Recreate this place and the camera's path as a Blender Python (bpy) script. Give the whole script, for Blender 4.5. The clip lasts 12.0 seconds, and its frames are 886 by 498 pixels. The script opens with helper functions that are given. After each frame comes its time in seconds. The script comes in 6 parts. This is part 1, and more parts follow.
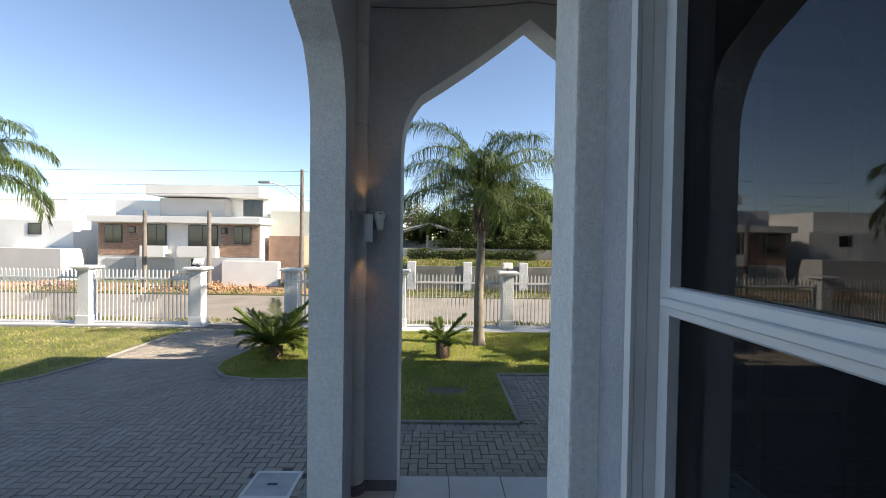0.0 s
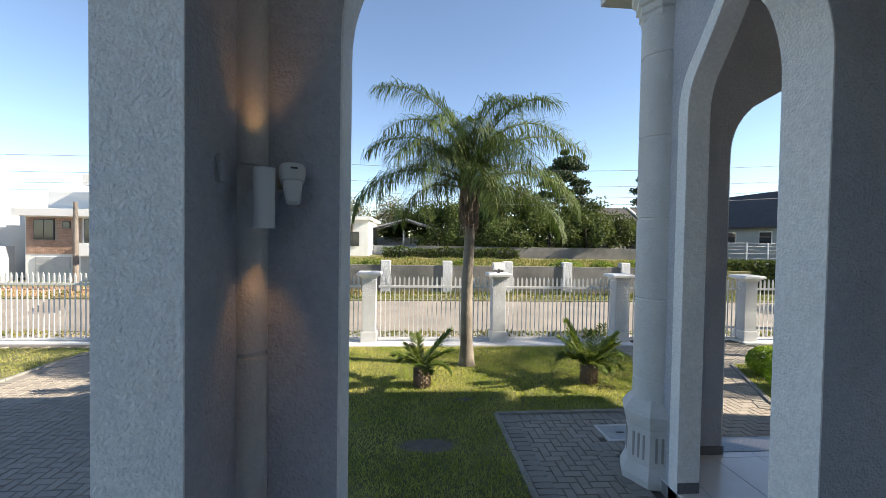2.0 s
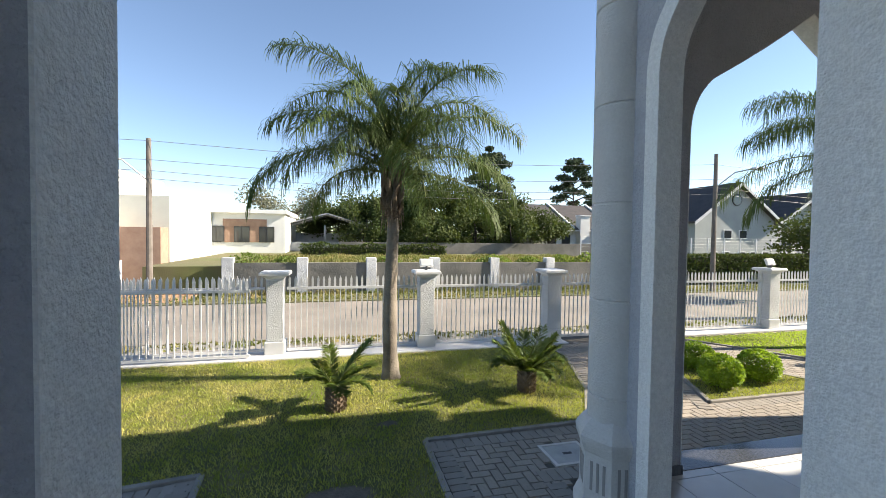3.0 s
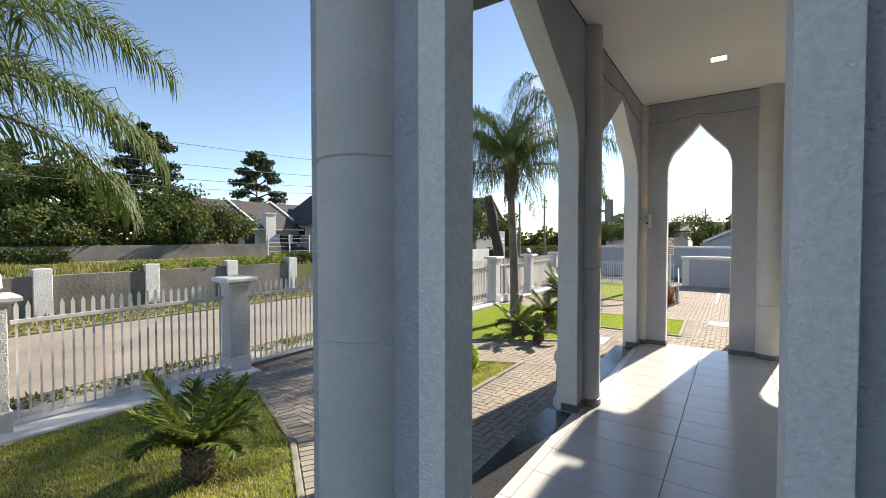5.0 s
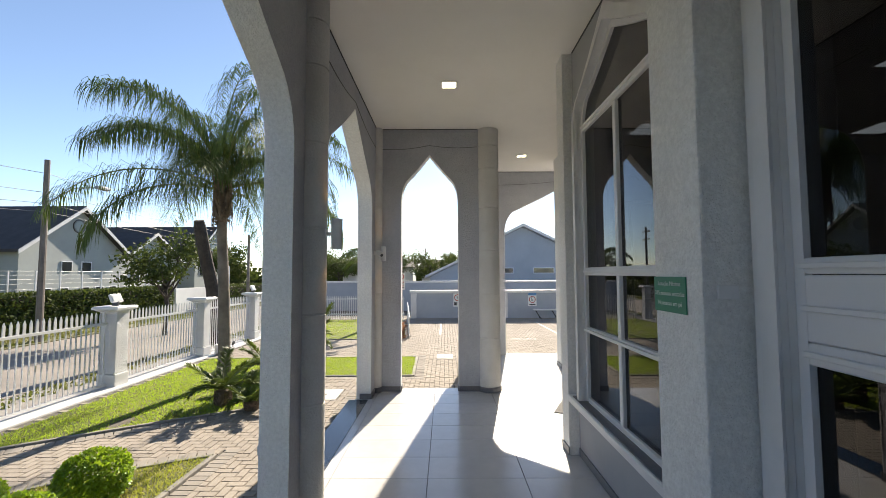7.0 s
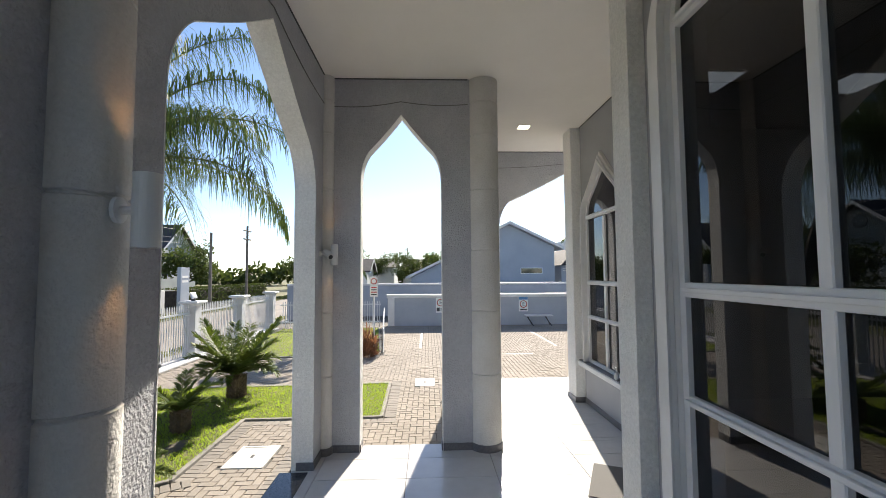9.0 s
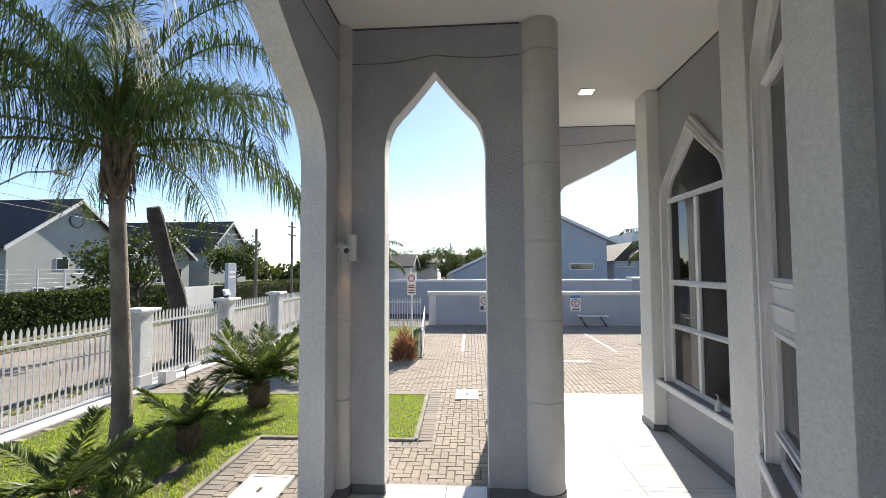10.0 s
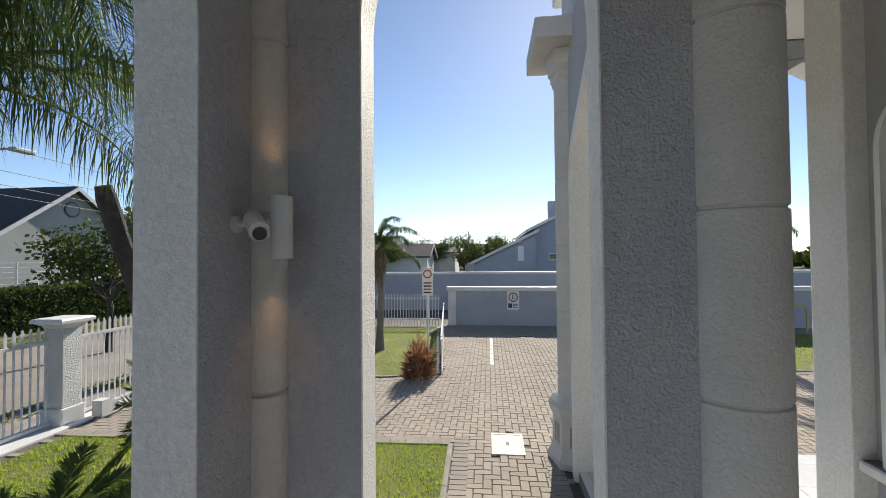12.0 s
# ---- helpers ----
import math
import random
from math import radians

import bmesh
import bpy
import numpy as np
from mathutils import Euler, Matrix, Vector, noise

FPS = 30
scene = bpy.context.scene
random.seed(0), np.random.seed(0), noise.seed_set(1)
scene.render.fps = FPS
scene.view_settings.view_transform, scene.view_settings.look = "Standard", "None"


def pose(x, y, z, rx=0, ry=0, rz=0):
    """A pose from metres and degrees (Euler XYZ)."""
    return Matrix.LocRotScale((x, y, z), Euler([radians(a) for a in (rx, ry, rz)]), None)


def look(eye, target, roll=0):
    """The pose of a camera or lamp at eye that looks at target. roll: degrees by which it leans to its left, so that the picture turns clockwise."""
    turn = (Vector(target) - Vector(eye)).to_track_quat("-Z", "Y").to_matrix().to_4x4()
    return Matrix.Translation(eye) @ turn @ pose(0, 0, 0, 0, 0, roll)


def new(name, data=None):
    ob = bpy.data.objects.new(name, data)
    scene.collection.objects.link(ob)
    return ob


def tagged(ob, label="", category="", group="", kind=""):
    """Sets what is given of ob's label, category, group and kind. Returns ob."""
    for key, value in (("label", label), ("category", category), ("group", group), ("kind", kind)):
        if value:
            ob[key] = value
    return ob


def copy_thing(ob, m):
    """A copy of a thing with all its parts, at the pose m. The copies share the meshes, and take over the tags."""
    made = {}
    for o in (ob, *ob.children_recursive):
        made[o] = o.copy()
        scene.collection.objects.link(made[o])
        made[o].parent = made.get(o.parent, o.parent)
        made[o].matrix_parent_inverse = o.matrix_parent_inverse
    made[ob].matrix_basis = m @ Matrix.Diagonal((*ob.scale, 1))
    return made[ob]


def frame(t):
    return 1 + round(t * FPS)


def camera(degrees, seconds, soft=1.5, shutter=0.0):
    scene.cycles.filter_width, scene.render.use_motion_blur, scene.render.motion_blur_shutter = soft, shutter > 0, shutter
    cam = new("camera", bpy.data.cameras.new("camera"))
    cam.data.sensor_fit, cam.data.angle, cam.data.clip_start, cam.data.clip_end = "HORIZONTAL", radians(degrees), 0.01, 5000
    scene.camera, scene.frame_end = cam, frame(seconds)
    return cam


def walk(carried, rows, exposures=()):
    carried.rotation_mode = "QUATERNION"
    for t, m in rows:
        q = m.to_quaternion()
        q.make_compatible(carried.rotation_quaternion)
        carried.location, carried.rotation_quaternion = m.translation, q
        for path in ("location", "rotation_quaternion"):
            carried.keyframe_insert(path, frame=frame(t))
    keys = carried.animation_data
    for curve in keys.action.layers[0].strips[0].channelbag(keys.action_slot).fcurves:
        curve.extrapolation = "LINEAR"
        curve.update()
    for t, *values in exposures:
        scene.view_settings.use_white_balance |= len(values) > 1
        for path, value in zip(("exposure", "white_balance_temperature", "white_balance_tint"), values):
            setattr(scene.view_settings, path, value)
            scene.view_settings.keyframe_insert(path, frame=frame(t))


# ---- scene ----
from mathutils.geometry import tessellate_polygon
cam = camera(93.0, 12.0, soft=0.85)
PATH = [
    (0, (1.15, 1.501, 2.283), (1.186, 3.5, 2.245), 0.9),
    (0.5, (1.15, 2.181, 2.275), (1.203, 4.18, 2.242), 1.0),
    (1, (1.16, 2.593, 2.265), (1.272, 4.59, 2.233), 1.0),
    (1.5, (1.15, 2.904, 2.244), (1.265, 4.901, 2.226), 0.9),
    (2, (1.144, 3.454, 2.235), (1.291, 5.448, 2.188), 0.9),
    (2.5, (1.226, 4.048, 2.208), (1.517, 6.025, 2.152), 0.8),
    (2.7, (1.264, 4.2, 2.198), (1.64, 6.164, 2.14), 0.8),
    (4.3, (1.80, 5.645, 2.152), (2.942, 7.287, 2.086), 0.2),
    (4.5, (1.908, 5.773, 2.147), (3.21, 7.29, 2.083), 0.1),
    (5, (2.209, 6.081, 2.13), (3.852, 7.22, 2.078), 0.0),
    (5.5, (2.564, 6.28, 2.119), (4.46, 6.913, 2.062), -0.2),
    (6, (2.982, 6.412, 2.098), (4.976, 6.554, 2.032), -0.1),
    (6.5, (3.428, 6.435, 2.093), (5.428, 6.449, 2.099), -0.3),
    (7, (3.852, 6.377, 2.102), (5.848, 6.386, 2.219), -0.2),
    (7.2, (4.045, 6.372, 2.115), (6.04, 6.378, 2.252), -0.2),
    (8.8, (5.86, 6.325, 2.226), (7.856, 6.256, 2.342), -0.4),
    (9, (6.099, 6.317, 2.228), (8.095, 6.244, 2.341), -0.4),
    (9.5, (6.7, 6.309, 2.234), (8.697, 6.272, 2.333), -0.3),
    (10, (7.251, 6.289, 2.25), (9.244, 6.423, 2.343), -0.3),
    (10.5, (7.809, 6.328, 2.274), (9.796, 6.542, 2.364), -0.5),
    (11, (8.419, 6.407, 2.298), (10.404, 6.643, 2.364), -0.5),
    (11.5, (9.048, 6.509, 2.318), (11.034, 6.738, 2.363), -0.5),
    (12, (9.679, 6.611, 2.326), (11.667, 6.826, 2.369), -0.5),
]
EXPOSURES = [(0, 1.4, 7200, 11), (2.5, 1.52, 7100, 10), (4.5, 1.28, 7200, 11), (6.5, 1.33, 7200, 11), (9.5, 1.3, 6750, 11), (12, 0.72, 6700, 10)]
walk(cam, [(t, look(eye, target, roll)) for t, eye, target, roll in PATH], EXPOSURES)

# ---------- light ----------
world = bpy.data.worlds.new("sky")
scene.world = world
world.use_nodes = True
wn, wl = world.node_tree.nodes, world.node_tree.links
sky = wn.new("ShaderNodeTexSky")
sky.sky_type = 'NISHITA'
sky.sun_disc = False
sky.sun_elevation = radians(31)
SUN_FROM = Vector((0.984 * math.cos(radians(31)), -0.175 * math.cos(radians(31)), math.sin(radians(31))))
sky.sun_rotation = math.atan2(SUN_FROM.x, SUN_FROM.y)
sky.air_density, sky.dust_density, sky.ozone_density = 0.85, 0.2, 2.2
sky.altitude = 900
wn["Background"].inputs[1].default_value = 0.096
wl.new(sky.outputs[0], wn["Background"].inputs[0])
sun_data = bpy.data.lights.new("sun", 'SUN')
sun_data.energy, sun_data.angle, sun_data.color = 5.0, radians(0.53), (1.0, 0.93, 0.82)
sun = new("sun", sun_data)
sun.matrix_world = look(SUN_FROM * 60, (0, 0, 0))

# ---------- materials ----------


def mat(name, color, rough=0.6, metal=0.0, spec=0.5):
    m = bpy.data.materials.new(name)
    m.use_nodes = True
    b = m.node_tree.nodes["Principled BSDF"]
    b.inputs["Base Color"].default_value = (*color, 1)
    b.inputs["Roughness"].default_value = rough
    b.inputs["Metallic"].default_value = metal
    b.inputs["Specular IOR Level"].default_value = spec
    return m


def vary(m, c2, scale=3.0, lo=0.35, hi=0.7, detail=6.0, island=0.0, obj=0.0):
    """Blotches of a second colour, and optional change from piece to piece."""
    nt = m.node_tree
    b = nt.nodes["Principled BSDF"]
    c1 = tuple(b.inputs["Base Color"].default_value)
    geo = nt.nodes.new("ShaderNodeNewGeometry")
    no = nt.nodes.new("ShaderNodeTexNoise")
    no.inputs["Scale"].default_value = scale
    no.inputs["Detail"].default_value = detail
    no.inputs["Roughness"].default_value = 0.62
    nt.links.new(geo.outputs["Position"], no.inputs["Vector"])
    mr = nt.nodes.new("ShaderNodeMapRange")
    mr.inputs[1].default_value, mr.inputs[2].default_value = lo, hi
    nt.links.new(no.outputs[0], mr.inputs[0])
    mx = nt.nodes.new("ShaderNodeMix")
    mx.data_type = 'RGBA'
    mx.inputs[6].default_value = c1
    mx.inputs[7].default_value = (*c2, 1)
    nt.links.new(mr.outputs[0], mx.inputs[0])
    last = mx.outputs[2]
    for amount, node, out in ((island, geo, "Random Per Island"), (obj, None, "Random")):
        if amount:
            if node is None:
                node = nt.nodes.new("ShaderNodeObjectInfo")
            r = nt.nodes.new("ShaderNodeMapRange")
            r.inputs[3].default_value, r.inputs[4].default_value = 1 - amount, 1 + amount
            nt.links.new(node.outputs[out], r.inputs[0])
            hs = nt.nodes.new("ShaderNodeHueSaturation")
            nt.links.new(r.outputs[0], hs.inputs["Value"])
            nt.links.new(last, hs.inputs["Color"])
            last = hs.outputs[0]
    nt.links.new(last, b.inputs["Base Color"])
    return m


def bump(m, scale, strength, dist=0.01, kind="noise", detail=8.0):
    nt = m.node_tree
    b = nt.nodes["Principled BSDF"]
    geo = nt.nodes.new("ShaderNodeNewGeometry")
    if kind == "noise":
        tx = nt.nodes.new("ShaderNodeTexNoise")
        tx.inputs["Detail"].default_value = detail
    else:
        tx = nt.nodes.new("ShaderNodeTexVoronoi")
        tx.feature = 'SMOOTH_F1'
    tx.inputs["Scale"].default_value = scale
    nt.links.new(geo.outputs["Position"], tx.inputs["Vector"])
    bp = nt.nodes.new("ShaderNodeBump")
    bp.inputs["Strength"].default_value = strength
    bp.inputs["Distance"].default_value = dist
    nt.links.new(tx.outputs[0], bp.inputs["Height"])
    if b.inputs["Normal"].is_linked:
        nt.links.new(b.inputs["Normal"].links[0].from_socket, bp.inputs["Normal"])
    nt.links.new(bp.outputs[0], b.inputs["Normal"])
    return m


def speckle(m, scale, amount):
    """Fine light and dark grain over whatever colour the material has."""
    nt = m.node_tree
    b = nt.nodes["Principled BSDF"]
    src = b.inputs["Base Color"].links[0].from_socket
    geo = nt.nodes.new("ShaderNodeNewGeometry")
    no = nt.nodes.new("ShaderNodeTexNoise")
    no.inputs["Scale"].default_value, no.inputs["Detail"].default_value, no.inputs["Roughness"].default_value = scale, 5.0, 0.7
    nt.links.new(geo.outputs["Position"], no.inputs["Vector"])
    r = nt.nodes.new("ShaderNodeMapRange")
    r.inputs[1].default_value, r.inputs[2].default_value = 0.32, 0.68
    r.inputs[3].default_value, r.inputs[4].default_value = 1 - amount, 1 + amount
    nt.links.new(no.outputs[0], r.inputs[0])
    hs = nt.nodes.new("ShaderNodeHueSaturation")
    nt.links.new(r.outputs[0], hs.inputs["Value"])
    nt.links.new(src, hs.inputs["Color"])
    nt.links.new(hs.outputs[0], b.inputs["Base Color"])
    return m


def translucent(m, amount=0.35, tint=(0.25, 0.4, 0.06)):
    nt = m.node_tree
    b = nt.nodes["Principled BSDF"]
    tr = nt.nodes.new("ShaderNodeBsdfTranslucent")
    tr.inputs[0].default_value = (*tint, 1)
    ms = nt.nodes.new("ShaderNodeMixShader")
    ms.inputs[0].default_value = amount
    nt.links.new(b.outputs[0], ms.inputs[1])
    nt.links.new(tr.outputs[0], ms.inputs[2])
    nt.links.new(ms.outputs[0], nt.nodes["Material Output"].inputs[0])
    return m


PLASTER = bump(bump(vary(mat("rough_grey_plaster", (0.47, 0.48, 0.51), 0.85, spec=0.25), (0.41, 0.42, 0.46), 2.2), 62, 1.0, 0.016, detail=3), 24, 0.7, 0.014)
# Specks put the light and dark of the coarse plaster relief into its colour
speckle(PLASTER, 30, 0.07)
TRIM = bump(bump(vary(mat("white_textured_paint", (0.82, 0.82, 0.80), 0.75, spec=0.3), (0.76, 0.76, 0.75), 1.7), 74, 1.0, 0.011, detail=3), 26, 0.6, 0.009)
speckle(TRIM, 34, 0.10)
SMOOTH = bump(vary(mat("grey_smooth_paint", (0.40, 0.41, 0.43), 0.7, spec=0.3), (0.36, 0.37, 0.39), 1.3), 26, 0.15, 0.004)
COLUMN = bump(bump(vary(mat("column_paint", (0.62, 0.61, 0.59), 0.75, spec=0.3), (0.54, 0.53, 0.51), 2.0), 60, 0.7, 0.010, detail=3), 24, 0.5, 0.009)
speckle(COLUMN, 50, 0.05)
WHITE = vary(mat("white_paint", (0.78, 0.78, 0.78), 0.45), (0.68, 0.68, 0.67), 2.5)
FRAME = mat("white_aluminium", (0.75, 0.75, 0.76), 0.35)
CEILING = bump(vary(mat("ceiling_paint", (0.80, 0.78, 0.74), 0.8, spec=0.2), (0.76, 0.74, 0.70), 1.0), 30, 0.06, 0.003)
DARKBASE = vary(mat("grey_granite_base", (0.16, 0.16, 0.17), 0.4), (0.11, 0.11, 0.12), 40)
STEP = vary(mat("polished_black_granite", (0.035, 0.037, 0.042), 0.12), (0.07, 0.07, 0.075), 60)
TILE = vary(mat("porcelain_tile", (0.60, 0.595, 0.59), 0.2), (0.555, 0.55, 0.545), 5, obj=0.03)
GROUT = mat("tile_grout", (0.20, 0.19, 0.18), 0.9)
GROOVE_SHADE = mat("groove_shade", (0.30, 0.29, 0.28), 0.9)
PAVER = bump(vary(mat("concrete_paver", (0.335, 0.295, 0.25), 0.9, spec=0.2), (0.27, 0.24, 0.205), 0.8, island=0.07), 90, 0.35, 0.006)
speckle(PAVER, 60, 0.14)
PAVER_DARK = bump(vary(mat("dark_concrete_paver", (0.295, 0.268, 0.235), 0.9, spec=0.2), (0.235, 0.215, 0.19), 1.5, island=0.10), 90, 0.35, 0.006)
SAND = vary(mat("joint_sand", (0.11, 0.10, 0.085), 0.95), (0.07, 0.065, 0.055), 12)
KERB = bump(vary(mat("concrete_kerb", (0.30, 0.28, 0.25), 0.9), (0.18, 0.17, 0.155), 4), 60, 0.4, 0.006)
SOIL = bump(vary(mat("lawn_soil", (0.10, 0.105, 0.035), 0.95), (0.24, 0.20, 0.10), 1.6, 0.5, 0.8), 40, 0.6, 0.02)
BLADE = translucent(vary(mat("grass_blades", (0.125, 0.21, 0.026), 0.6), (0.30, 0.30, 0.09), 1.2, 0.5, 0.75, island=0.3), 0.45, (0.46, 0.62, 0.05))
DRYBLADE = translucent(vary(mat("dry_grass_blades", (0.16, 0.225, 0.03), 0.6), (0.54, 0.46, 0.17), 1.4, 0.38, 0.64, island=0.3), 0.38, (0.46, 0.52, 0.06))
GROUND = bump(vary(mat("bare_earth", (0.16, 0.14, 0.075), 0.95), (0.12, 0.14, 0.045), 0.35), 20, 0.5, 0.03)
ROAD = bump(vary(mat("sandy_asphalt", (0.27, 0.235, 0.20), 0.9), (0.19, 0.17, 0.15), 0.7, 0.35, 0.65), 70, 0.3, 0.008)
speckle(ROAD, 25, 0.12)
DIRT = bump(vary(mat("orange_dirt", (0.42, 0.24, 0.13), 0.95), (0.34, 0.22, 0.14), 1.2), 8, 0.8, 0.08)
BLACKGLASS = mat("window_glass", (0.07, 0.07, 0.085), 0.0, spec=0.5)
BLACKGLASS.node_tree.nodes["Principled BSDF"].inputs["Transmission Weight"].default_value = 1.0
FRAMELAMP = mat("lamp_grey_metal", (0.66, 0.66, 0.66), 0.45)

# ---------- mesh helpers ----------


def done(name, bm, material, smooth=False):
    me = bpy.data.meshes.new(name)
    bmesh.ops.recalc_face_normals(bm, faces=bm.faces)
    bm.to_mesh(me)
    bm.free()
    if material:
        me.materials.append(material)
    if smooth:
        me.polygons.foreach_set("use_smooth", [True] * len(me.polygons))
        me.set_sharp_from_angle(angle=radians(28))
    return me


def thing(name, bm, material, label, category, group="", kind="", smooth=False):
    return tagged(new(name, done(name, bm, material, smooth)), label, category, group, kind)


def holder(name, place, label, category, group="", kind=""):
    ob = new(name)
    ob.empty_display_size = 0.1
    ob.location = place
    return tagged(ob, label, category, group, kind)


def part(name, bm, material, parent, label="", smooth=False):
    """One mesh under a thing; its coordinates are those of the thing."""
    ob = new(name, bm if isinstance(bm, bpy.types.Mesh) else done(name, bm, material, smooth))
    ob.parent = parent
    return tagged(ob, label)


def box(bm, x0, x1, y0, y1, z0, z1, bev=0.0):
    vs = [bm.verts.new((x, y, z)) for z in (z0, z1) for x, y in ((x0, y0), (x1, y0), (x1, y1), (x0, y1))]
    fs = [bm.faces.new([vs[i] for i in f]) for f in ((3, 2, 1, 0), (4, 5, 6, 7), (0, 1, 5, 4), (1, 2, 6, 5), (2, 3, 7, 6), (3, 0, 4, 7))]
    if bev:
        bmesh.ops.bevel(bm, geom=list({e for f in fs for e in f.edges}), offset=bev, segments=2, affect='EDGES', profile=0.6)
    return bm


def bx(*a, bev=0.0):
    return box(bmesh.new(), *a, bev=bev)


def prism(outline, holes, d0, d1, place, bev=0.0):
    """A plate with outline and holes in (u, v), from depth d0 to d1; place(u, v, d) gives the point."""
    loops = [outline, *holes]
    tris = tessellate_polygon([[Vector((u, v, 0)) for u, v in lp] for lp in loops])
    flat = [p for lp in loops for p in lp]
    bm = bmesh.new()
    a = [bm.verts.new(place(u, v, d0)) for u, v in flat]
    b = [bm.verts.new(place(u, v, d1)) for u, v in flat]
    for t in tris:
        for vs in ([a[i] for i in t], [b[i] for i in reversed(t)]):
            try:
                bm.faces.new(vs)
            except ValueError:
                pass
    n = 0
    for lp in loops:
        for i in range(len(lp)):
            j = (i + 1) % len(lp)
            bm.faces.new((a[n + i], a[n + j], b[n + j], b[n + i]))
        n += len(lp)
    return bm


def lathe(bm, profile, x, y, seg=24, a0=0.0, a1=360.0, twist=0.0):
    """Turn (radius, z) points about the upright through x, y."""
    full = a1 - a0 >= 360
    n = seg if full else seg + 1
    rings = []
    for r, z in profile:
        rings.append([bm.verts.new((x + r * math.cos(t), y + r * math.sin(t), z)) for t in (radians(a0 + twist + (a1 - a0) * i / seg) for i in range(n))])
    for p, q in zip(rings, rings[1:]):
        for i in range(seg):
            j = (i + 1) % n
            bm.faces.new((p[i], p[j], q[j], q[i]))
    for r in (rings[0], rings[-1]):
        try:
            bm.faces.new(r)
        except ValueError:
            pass
    return bm


def tube(bm, pts, radii, seg=8):
    pts = [Vector(p) for p in pts]
    rings = []
    for i, p in enumerate(pts):
        d = (pts[min(i + 1, len(pts) - 1)] - pts[max(i - 1, 0)]).normalized()
        s = d.cross((0, 0, 1))
        s = Vector((1, 0, 0)) if s.length < 1e-3 else s.normalized()
        u = s.cross(d)
        r = radii[i] if isinstance(radii, (list, tuple)) else radii
        rings.append([bm.verts.new(p + r * (math.cos(a) * s + math.sin(a) * u)) for a in (2 * math.pi * k / seg for k in range(seg))])
    for p, q in zip(rings, rings[1:]):
        for i in range(seg):
            j = (i + 1) % seg
            bm.faces.new((p[i], p[j], q[j], q[i]))
    bm.faces.new(rings[0])
    bm.faces.new(list(reversed(rings[-1])))
    return bm


def soup(name, verts, faces, material, smooth=False):
    me = bpy.data.meshes.new(name)
    me.from_pydata(verts, [], faces)
    me.materials.append(material)
    if smooth:
        me.polygons.foreach_set("use_smooth", [True] * len(me.polygons))
    return me


ALONG_X = lambda u, v, d: (u, d, v)
ALONG_Y = lambda u, v, d: (d, u, v)
FLAT = lambda u, v, d: (u, v, d)


def arch_line(c, half, spring, rise_in, rise_up, apex, foot=None, n=7):
    """A pointed arch with round shoulders, from the left foot over the apex to the right foot."""
    right = []
    for i in range(n + 1):
        t = i / n
        u = (1 - t) ** 2 * half + 2 * t * (1 - t) * half + t * t * (half - rise_in)
        v = (1 - t) ** 2 * spring + 2 * t * (1 - t) * (spring + rise_up * 0.62) + t * t * (spring + rise_up)
        right.append((u, v))
    for i in range(1, 4):
        t = i / 4
        bow = 0.03 * math.sin(math.pi * t) * (apex - spring - rise_up)
        right.append(((half - rise_in) * (1 - t), (spring + rise_up) * (1 - t) + apex * t - bow))
    pts = [(c - u, v) for u, v in right] + [(c, apex)] + [(c + u, v) for u, v in reversed(right)]
    if foot is not None:
        pts = [(c - half, foot)] + pts + [(c + half, foot)]
    return pts

# ---------- the portico ----------
FLOOR, CEIL, OUT = 0.0, 4.78, -0.12
XW0, XW1 = 3.53, 3.735        # west wall of the middle part
XE0, XE1 = 11.515, 11.72      # its east wall
YN0, YN1 = 7.634, 7.87        # its north wall
XA0, XA1 = 0.205, 0.434       # outer west wall
XB0, XB1 = 14.82, 15.05       # outer east wall
YA0, YA1 = 5.309, 5.54        # north walls of the side parts
TOP = 5.6
WALL = dict(category="wall", kind="structure")


def arch_wall(name, u0, u1, d0, d1, place, arches, out_side, label):
    """A plastered wall with arched openings down to the floor, and a raised white band round each opening."""
    outline = [(u0, OUT), ]
    for a in arches:
        outline += arch_line(*a, foot=OUT)
    outline += [(u1, OUT), (u1, TOP), (u0, TOP)]
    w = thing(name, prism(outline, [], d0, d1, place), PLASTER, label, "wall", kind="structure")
    for c, half, spring, rin, rup, apex in arches:
        inner = arch_line(c, half - 0.006, spring, rin, rup, apex - 0.006, foot=OUT + 0.002)
        outer = arch_line(c, half + 0.12, spring, rin, rup + 0.05, apex + 0.16, foot=OUT + 0.002)
        e0, e1 = (d0 - 0.045, d1 + 0.003) if out_side < 0 else (d0 - 0.003, d1 + 0.045)
        lining = arch_line(c, half + 0.002, spring, rin, rup, apex + 0.002, foot=OUT + 0.002)
        b = part("arch_lining", prism(inner + list(reversed(lining)), [], e0, e1, place), TRIM, w, "white textured arch soffit")
        b0, b1 = (d0 - 0.045, d0 - 0.001) if out_side < 0 else (d1 + 0.001, d1 + 0.045)
        part("arch_band", prism(lining + list(reversed(outer)), [], b0, b1, place), TRIM, w, "raised white band round the arch")
    return w


